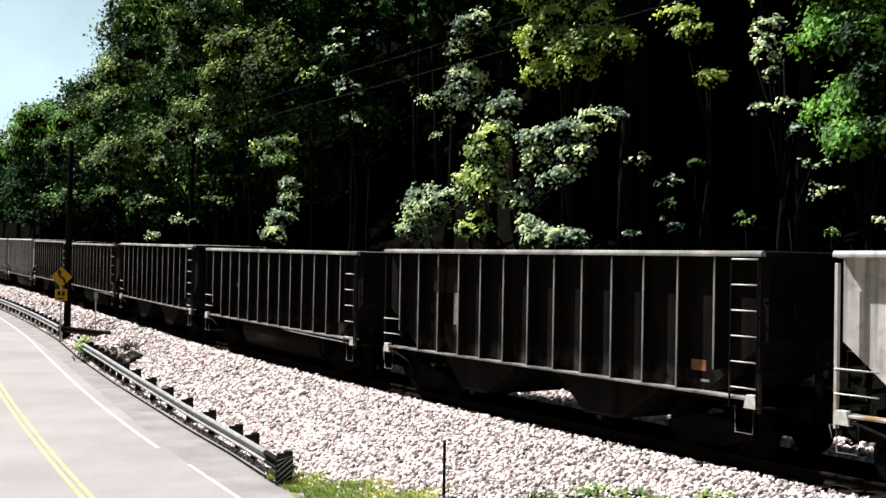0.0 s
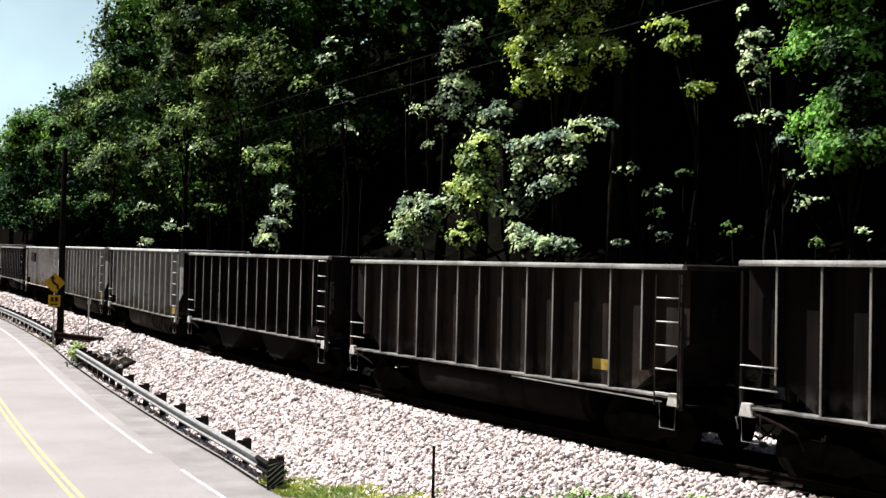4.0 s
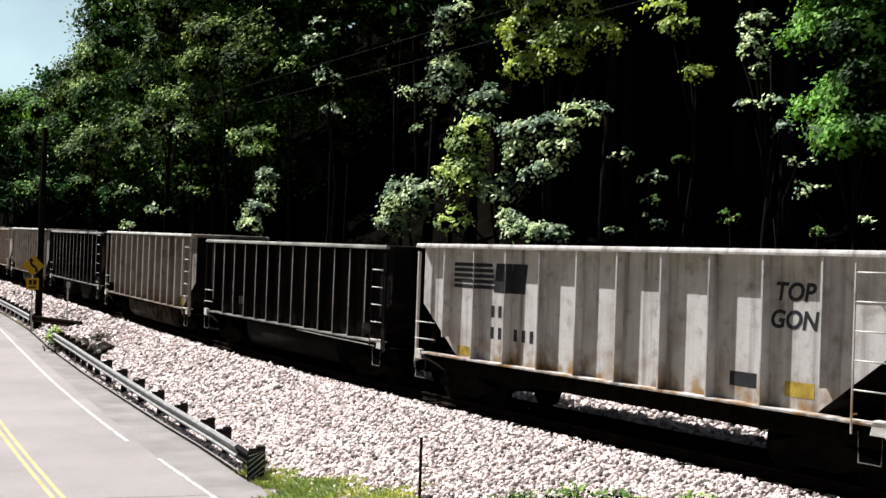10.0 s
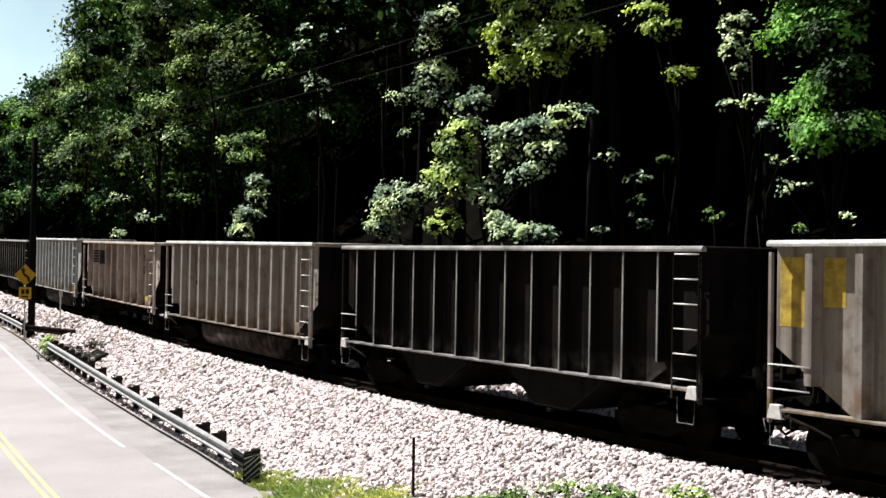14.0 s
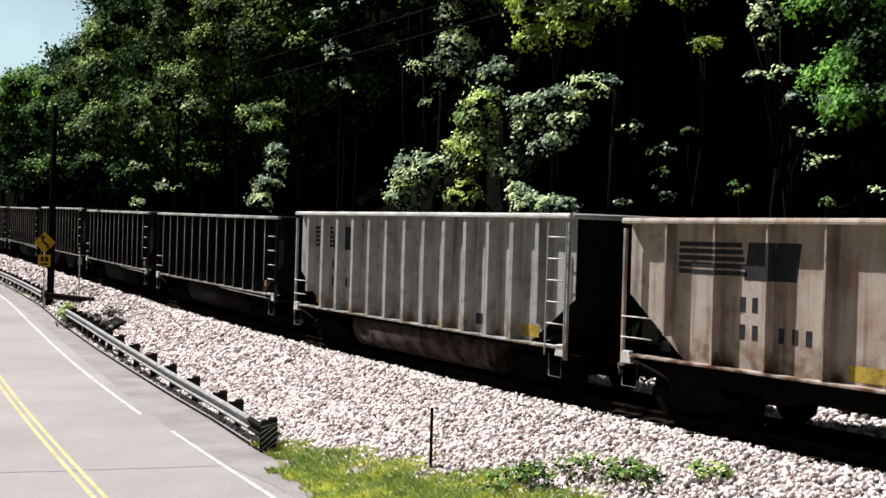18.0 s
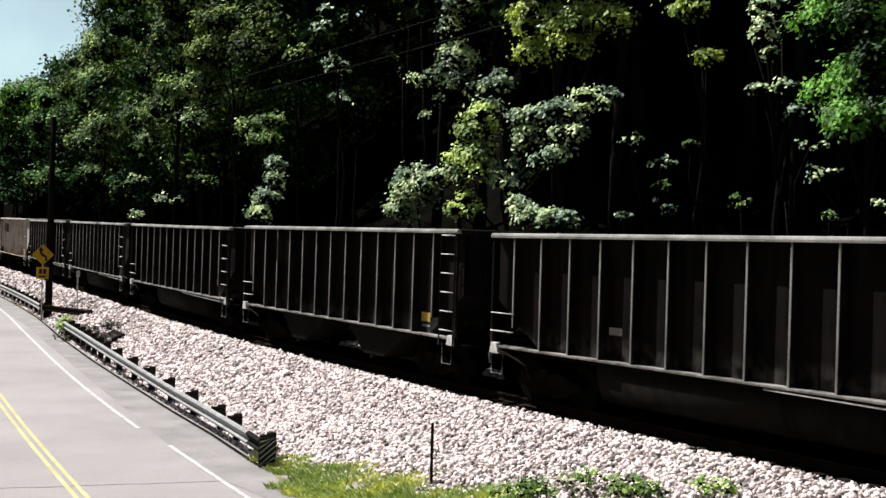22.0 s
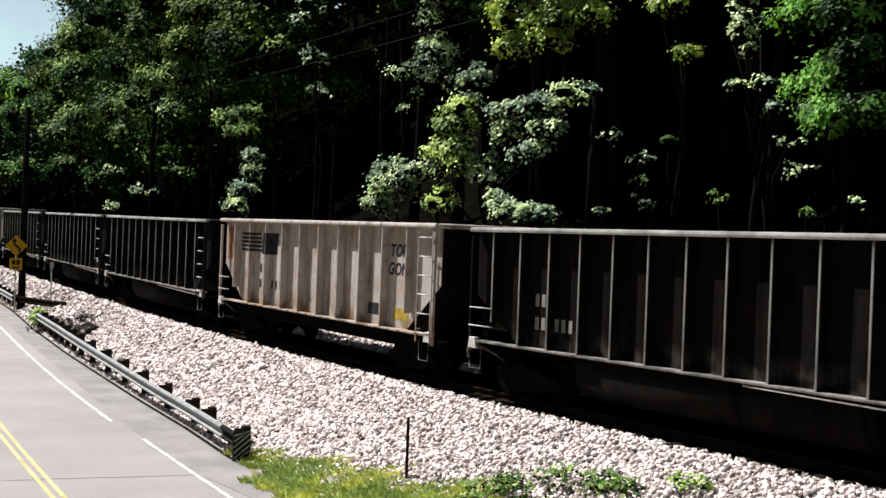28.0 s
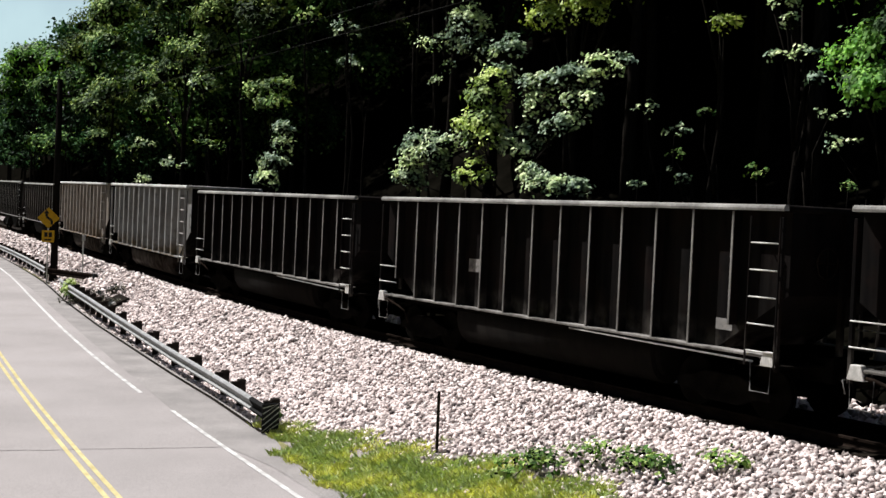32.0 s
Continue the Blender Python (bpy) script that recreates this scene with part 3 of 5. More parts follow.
def car_meshes(kind):
    """The meshes of one kind of car, each in the car's own space."""
    p = PAINTS["black"]
    TOP, SILL = TOPS[kind], SILLS[kind]
    k = {}
    cut = HALF - 1.55
    mid = SILL + 1.15 if kind == "flat" else SILL + 1.0
    outline = [(-cut, SILL - 0.02), (cut, SILL - 0.02), (HALF - 0.03, mid), (HALF - 0.03, TOP - 0.1), (-HALF + 0.03, TOP - 0.1), (-HALF + 0.03, mid)]
    k["side_sheet"] = bm_mesh("side_sheet", prism(outline, "x", -1.275, -1.26), p)
    w = {"flat": 0.022, "tub": 0.07, "plain_tub": 0.022, "hopper": 0.022}[kind]
    if kind == "tub":
        # a hat-shaped pressed rib
        prof = [(-1.277, -0.14), (-1.30, -0.12), (-1.48, -w), (-1.48, w), (-1.30, 0.12), (-1.277, 0.14)]
        k["rib"] = bm_mesh("rib", prism(prof, "z", SILL, TOP - 0.105), p)
        k["rib_short"] = bm_mesh("rib", prism(prof, "z", SILL + 0.42, TOP - 0.105), p)
    else:
        k["rib"] = bm_mesh("rib", box((-1.471, -0.012, SILL), (-1.276, 0.012, TOP - 0.105)), p)
        k["flange"] = bm_mesh("flange", box((-1.49, -w, SILL + 0.002), (-1.471, w, TOP - 0.107), 0.004), p)
        k["flange_far"] = mirror_x(k["flange"], "flange")
        k["rib_short"] = bm_mesh("rib", box((-1.471, -0.012, SILL + 0.42), (-1.276, 0.012, TOP - 0.105)), p)
        k["flange_short"] = bm_mesh("flange", box((-1.49, -w, SILL + 0.422), (-1.471, w, TOP - 0.107), 0.004), p)
        k["flange_short_far"] = mirror_x(k["flange_short"], "flange")
    T = TOP
    prof = [(-1.25, T - 0.10), (-1.52, T - 0.10), (-1.525, T - 0.06), (-1.51, T - 0.02), (-1.48, T), (-1.44, T), (-1.42, T - 0.03), (-1.25, T - 0.05)]
    bm = prism(prof, "y", -HALF, HALF)
    k["top_chord"] = bm_mesh("top_chord", bm, p)
    bm = tube([(-1.4, HALF - 0.03, TOP - 0.06), (1.4, HALF - 0.03, TOP - 0.06)], 0.06, 8)
    k["end_chord"] = bm_mesh("end_chord", bm, p)
    deep = 0.42 if kind == "flat" else 0.16
    S, D = SILL, SILL - deep
    prof = [(-1.25, S), (-1.50, S), (-1.505, S - 0.015), (-1.50, S - 0.045), (-1.47, S - 0.045), (-1.47, S - 0.025), (-1.25, S - 0.025)]
    bm = prism(prof, "y", -HALF + 0.25, HALF - 0.25)
    # web takes the gear's black: shade under the sill as colour
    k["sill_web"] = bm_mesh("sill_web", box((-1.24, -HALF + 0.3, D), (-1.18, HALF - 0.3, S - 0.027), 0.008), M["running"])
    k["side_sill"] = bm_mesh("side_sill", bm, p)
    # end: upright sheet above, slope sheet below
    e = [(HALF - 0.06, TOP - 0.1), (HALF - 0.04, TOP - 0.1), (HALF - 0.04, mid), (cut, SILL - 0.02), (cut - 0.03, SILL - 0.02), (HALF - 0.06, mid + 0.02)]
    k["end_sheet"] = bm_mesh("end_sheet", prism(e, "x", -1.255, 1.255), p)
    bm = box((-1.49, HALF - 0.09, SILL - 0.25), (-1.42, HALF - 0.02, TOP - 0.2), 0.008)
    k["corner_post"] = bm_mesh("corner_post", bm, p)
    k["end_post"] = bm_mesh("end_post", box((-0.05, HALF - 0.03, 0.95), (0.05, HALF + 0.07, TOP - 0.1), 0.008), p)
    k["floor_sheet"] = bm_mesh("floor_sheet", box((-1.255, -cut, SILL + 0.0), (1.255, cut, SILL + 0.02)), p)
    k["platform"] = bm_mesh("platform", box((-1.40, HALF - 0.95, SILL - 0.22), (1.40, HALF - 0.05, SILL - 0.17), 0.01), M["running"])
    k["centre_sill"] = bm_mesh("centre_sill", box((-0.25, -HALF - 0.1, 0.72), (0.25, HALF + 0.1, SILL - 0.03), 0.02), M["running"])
    if "tub" in kind:
        for side in (-1, 1):
            prof = []
            for i in range(13):
                a = math.pi * i / 12
                prof.append((0.68 * side - 0.52 * math.cos(a), SILL - 0.08 - 0.87 * math.sin(a) ** 0.7))
            bm = prism(prof, "y", -3.45, 3.45)
            bmesh.ops.recalc_face_normals(bm, faces=bm.faces)
            bmesh.ops.bevel(bm, geom=[ed for ed in bm.edges if abs(ed.verts[0].co.y - ed.verts[1].co.y) < 0.01], offset=0.12, segments=2, affect="EDGES")
            for f in bm.faces:
                f.smooth = abs(f.normal.y) < 0.5
            k["tub" + str(side)] = bm_mesh("tub", bm, p)
    elif kind == "hopper":
        for j, (a, b, lo, hi) in enumerate(((0.75, 4.05, 2.15, 3.1), (-4.0, -0.45, -2.7, -1.6))):
            bm = prism([(a, SILL - 0.03), (b, SILL - 0.03), (hi, 0.36), (lo, 0.36)], "x", -1.25, 1.25, 0.03)
            k["chute" + str(j)] = bm_mesh("chute", bm, p)
        k["door_frame"] = bm_mesh("door_frame", box((-1.3, -0.08, 0.28), (1.3, 0.08, 0.36), 0.01), M["running"])
    else:
        k["cross_beam"] = bm_mesh("cross_beam", box((-1.36, -0.09, SILL - 0.3), (1.36, 0.09, SILL - 0.03), 0.01), M["running"])
        k["gear_box"] = bm_mesh("gear_box", box((-1.2, -0.35, 0.62), (-0.7, 0.35, 0.95), 0.05), M["running"])
    k["near_rungs"] = tube([(-1.53, -0.3, 0), (-1.53, 0.3, 0)], 0.014, 6)
    k["rung"] = bm_mesh("rung", k.pop("near_rungs"), M["grab"])
    bm = box((-1.545, -0.33, SILL - 0.2), (-1.515, -0.30, TOP - 0.2), 0.004)
    add_box(bm, (-1.545, 0.30, SILL - 0.2), (-1.515, 0.33, TOP - 0.2), 0.004)
    for z in (SILL + 0.1, TOP - 0.4):
        for y in (-0.315, 0.315):
            add_box(bm, (-1.52, y - 0.012, z - 0.012), (-1.40, y + 0.012, z + 0.012))
    k["ladder"] = bm_mesh("ladder", bm, M["grab"])
    bm = tube([(-1.49, -0.22, SILL - 0.15), (-1.49, -0.2, SILL - 0.62), (-1.49, 0.2, SILL - 0.62), (-1.49, 0.22, SILL - 0.15)], 0.014, 6)
    k["sill_step"] = bm_mesh("sill_step", bm, M["step_iron"])
    k["end_rung"] = bm_mesh("end_rung", tube([(-1.5, -0.42, 0), (-1.5, 0.42, 0)], 0.014, 6), M["grab"])
    # running gear
    bm = prism([(-1.1, 0.36), (-1.1, 0.52), (-0.75, 0.60), (-0.4, 0.72), (0.4, 0.72), (0.75, 0.60), (1.1, 0.52), (1.1, 0.36), (0.75, 0.34), (0.42, 0.2), (-0.42, 0.2), (-0.75, 0.34)], "x", -1.08, -0.95, 0.015)
    k["side_frame"] = bm_mesh("side_frame", bm, M["running"])
    k["bolster"] = bm_mesh("bolster", box((-1.0, -0.2, 0.45), (1.0, 0.2, 0.72), 0.03), M["running"])
    bm = bmesh.new()
    add_tube(bm, [(-0.80, 0, 0.457), (-0.70, 0, 0.457)], 0.457, 24)
    add_tube(bm, [(-0.70, 0, 0.457), (-0.675, 0, 0.457)], 0.485, 24)
    k["wheel"] = bm_mesh("wheel", bm, M["running"])
    k["axle"] = bm_mesh("axle", tube([(-1.05, 0, 0.457), (1.05, 0, 0.457)], 0.08, 10), M["running"])
    bm = box((-0.09, HALF + 0.0, 0.78), (0.09, HALF + 0.5, 0.95), 0.02)
    add_box(bm, (-0.14, HALF + 0.48, 0.72), (0.14, HALF + 0.76, 1.0), 0.05)
    k["coupler"] = bm_mesh("coupler", bm, M["running"])
    k["hose"] = bm_mesh("air_hose", tube([(-0.3, HALF + 0.1, 0.85), (-0.32, HALF + 0.3, 0.6), (-0.3, HALF + 0.55, 0.45), (-0.25, HALF + 0.7, 0.5)], 0.025, 6), M["running"])
    bm = bmesh.new()
    ring = [(0.26 * math.cos(2 * math.pi * i / 16) + 0.55, 6.78, 2.75 + 0.26 * math.sin(2 * math.pi * i / 16)) for i in range(17)]
    add_tube(bm, ring, 0.016, 6)
    for i in range(4):
        a = math.pi * i / 2
        add_tube(bm, [(0.55, 6.78, 2.75), (0.55 + 0.25 * math.cos(a), 6.78, 2.75 + 0.25 * math.sin(a))], 0.012, 5)
    k["brake_wheel"] = bm_mesh("brake_wheel", bm, M["rail_steel"])
    bm = tube([(-1.46, HALF - 0.12, SILL - 0.10), (-1.46, HALF - 0.5, SILL - 0.14), (-1.44, HALF - 0.95, SILL - 0.26), (-1.42, HALF - 1.25, SILL - 0.36), (-1.40, HALF - 1.38, SILL - 0.62)], [0.04, 0.036, 0.028, 0.024, 0.018], 8)
    k["brake_rod"] = bm_mesh("brake_rod", bm, M["rail_steel"])
    bm = tube([(-1.45, HALF + 0.02, SILL - 0.42), (-1.42, HALF + 0.10, SILL - 0.22), (-0.8, HALF + 0.14, SILL - 0.22), (-0.2, HALF + 0.3, SILL - 0.2)], 0.016, 6)
    k["air_pipe"] = bm_mesh("air_pipe", tube([(-1.44, -1.2, SILL - 0.09), (-1.46, -3.5, SILL - 0.11), (-1.47, -HALF + 0.55, SILL - 0.13)], 0.018, 6), M["grab"])
    k["uncoupling_lever"] = bm_mesh("uncoupling_lever", bm, M["step_iron"])
    bm = prism([(-0.16, SILL - 0.18), (0.16, SILL - 0.18), (0.1, SILL + 0.06), (-0.1, SILL + 0.06)], "x", -1.52, -1.40, 0.01)
    k["jacking_pad"] = bm_mesh("jacking_pad", bm, M["grab"])
    for n in ("side_sheet", "sill_web", "rib", "rib_short", "top_chord", "side_sill", "corner_post", "ladder", "sill_step", "end_rung", "rung", "side_frame", "wheel", "jacking_pad"):
        k[n + "_far"] = mirror_x(k[n], n.replace("_short", ""))
    return k


def panel(parent, name, y0, y1, z0, z1, mat, label=""):
    """A thin painted field on the near side sheet."""
    return part(name, box((-1.279, y0, z0), (-1.276, y1, z1)), M[mat], parent, label)


KINDS = {}
LETTERS = {}


def build_car(spec):
    kind = spec.under
    TOP, SILL = TOPS[kind], SILLS[kind]
    if kind not in KINDS:
        KINDS[kind] = car_meshes(kind)
    k = KINDS[kind]
    mat = PAINTS[spec.paint]
    dark = spec.paint in ("black", "brown")
    car = thing("coal_car", spec.label, "freight car", "cars of the train")
    turn = pose(0, 0, 0, 0, 0, 180)
    for side in ("", "_far"):
        child("side_sheet", k["side_sheet" + side], car, None, "", mat)
        for y in rib_places(kind):
            far = ("_short" if abs(y) > HALF - 1.5 else "") + side
            rib = child("rib", k["rib" + far], car, pose(0, y, 0), "", mat)
            if "flange" in k:
                child("flange", k["flange" + far], rib, None, "", RIB_LIT if dark else mat)
        far = side
        child("top_chord", k["top_chord" + far], car, None, "", CHORD_LIT if dark else CHORD_PALE if kind == "tub" else mat)
        child("side_sill", k["side_sill" + far], car, None, "", RIB_LIT if dark else mat)
        child("sill_web", k["sill_web" + far], car)
        for m in (None, pose(0, -2 * HALF + 0.11, 0)):
            child("corner_post", k["corner_post" + far], car, m, "", mat)
    for m in (None, turn):
        # ends face away from the sun: their shade is painted as black
        child("end_sheet", k["end_sheet"], car, m, "end sheet coloured black for its shade", PAINTS["black"])
        child("end_chord", k["end_chord"], car, m, "", mat)
        child("end_post", k["end_post"], car, m, "", PAINTS["black"])
        child("platform", k["platform"], car, m)
        child("coupler", k["coupler"], car, m)
        child("air_hose", k["hose"], car, m)
    child("floor_sheet", k["floor_sheet"], car, None, "", mat)
    child("centre_sill", k["centre_sill"], car)
    child("brake_wheel", k["brake_wheel"], car, turn)
    child("brake_rod", k["brake_rod"], car, None, "dark bent brake rod")
    if kind == "plain_tub":
        child("air_pipe", k["air_pipe"], car, None, "thin dusty air pipe under the sill")
    child("uncoupling_lever", k["uncoupling_lever"], car)
    child("uncoupling_lever", k["uncoupling_lever"], car, turn)
    if "tub" in kind:
        low = PAINTS["dark_under"] if dark else PAINTS["tub"]
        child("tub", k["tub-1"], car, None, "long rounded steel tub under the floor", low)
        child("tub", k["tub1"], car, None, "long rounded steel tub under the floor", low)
    elif kind == "hopper":
        for n in ("chute0", "chute1"):
            child("chute", k[n], car, None, "sloping discharge chute", PAINTS["dark_under"] if dark else mat)
        for y in (2.6, -2.15):
            child("door_frame", k["door_frame"], car, pose(0, y, 0))
    else:
        for y in (-3.3, -1.1, 1.1, 3.3):
            child("cross_beam", k["cross_beam"], car, pose(0, y, 0))
        child("brake_cylinder", k["gear_box"], car, pose(0, 3.0, 0))
    # ladder by the near end, grab rungs by the far end; the other side the other way round
    for far, s in (("", 1), ("_far", -1)):
        lad = child("ladder", k["ladder" + far], car, pose(0, -s * (HALF - 0.36), 0), "", mat)
        first, count = {"hopper": (0.17, 6), "plain_tub": (0.05, 5)}.get(kind, (0.03, 6))
        for i in range(count):
            child("rung", k["rung" + far], lad, pose(0, 0, SILL + first + i * 0.45))
        for z in (SILL + 0.32, SILL + 0.72):
            child("grab_rung", k["end_rung" + far], car, pose(0, s * (HALF - 0.47), z), "worn pale grab iron")
        for y in (HALF - 0.3, -HALF + 0.36):
            child("sill_step", k["sill_step" + far], car, pose(0, y, 0))
        child("jacking_pad", k["jacking_pad" + far], car, pose(0, HALF - 0.2, 0))
        child("jacking_pad", k["jacking_pad" + far], car, pose(0, -HALF + 0.2, 0))
    for y in (5.05, -5.05):
        truck = child("truck", k["bolster"], car, pose(0, y, 0), "greasy truck darkened for the shade under the car")
        for far in ("", "_far"):
            child("side_frame", k["side_frame" + far], truck)
            for a in (-0.87, 0.87):
                child("wheel", k["wheel" + far], truck, pose(0, a, 0))
        for a in (-0.87, 0.87):
            child("axle", k["axle"], truck, pose(0, a, 0))
    ribs = rib_places(kind)
    if spec.logo:
        # a plain striped emblem, two slanted blocks beside it, and bars for the car's number
        m = M["letter_" + spec.logo]
        y0 = ribs[0] - 0.15
        wide = 1.35 if kind == "flat" else 1.0

        def over_ribs(bm, ya, yb, z0, z1):
            """Carry a painted field on over the webs and flanges of the ribs that stand in it."""
            for yr in ribs:
                if ya + 0.03 < yr < yb - 0.03 and "flange" in k:
                    add_box(bm, (-1.470, yr - 0.0165, z0), (-1.282, yr - 0.0125, z1))
                    add_box(bm, (-1.494, yr - 0.0215, z0), (-1.4905, yr + 0.0215, z1))
            return bm

        for i in range(5 if spec.logo == "dark" else 0):
            z = TOP - 0.47 - i * 0.125
            ya = y0 - (1.12 + 0.025 * i) * wide
            part("emblem_stripe", over_ribs(box((-1.281, ya, z - 0.042), (-1.277, y0, z + 0.042)), ya, y0, z - 0.042, z + 0.042), m, car)
        for j, yy in enumerate((y0 - 1.16 * wide, y0 - 1.16 * wide - 0.62) if spec.logo != "pale" else ()):
            z0, z1 = TOP - 1.07, TOP - 0.42
            o = [(yy - 0.02, z0), (yy - 0.54, z0), (yy - 0.62, z1), (yy - 0.10, z1)]
            part("emblem_block", over_ribs(prism(o, "x", -1.281, -1.277), yy - 0.66, yy, z0, z1), m, car)
        digits = [(1.12, 1.50), (1.32, 1.50)] + [(1.12 + 0.21 * i + (0.22 if i > 1 else 0), 1.98) for i in range(5)]
        for yy, zz in digits:
            part("number_bar", box((-1.281, y0 - yy * wide - 0.12, TOP - zz - 0.13), (-1.277, y0 - yy * wide, TOP - zz + 0.13)), m, car)
        if kind == "flat":
            for word, z in (("TOP", TOP - 0.84), ("GON", TOP - 1.30)):
                if word not in LETTERS:
                    LETTERS[word] = text_mesh(word, 0.42, M["letter_dark"])
                child("stencil_word", LETTERS[word], car, Matrix.Translation((-1.279, ribs[-2] - 0.50, z)) @ Euler((radians(90), 0, radians(-90))).to_matrix().to_4x4(), "dark stencilled word " + word)
    for (nm, i, f0, f1, z0, z1, mt) in spec.patches:
        # between rib i and the next, fractions across, heights over the sill
        a = ribs[i] if i >= 0 else HALF - 0.06
        b = ribs[i + 1] if i + 1 < len(ribs) else -HALF + 0.8
        ya, yb = a + (b - a) * f0, a + (b - a) * f1
        panel(car, nm, min(ya, yb), max(ya, yb), SILL + z0, SILL + z1, mt)
    return car


YELLOW_END = ("reflective_patch", 10, 0.2, 0.75, 0.3, 0.52, "patch_yellow")
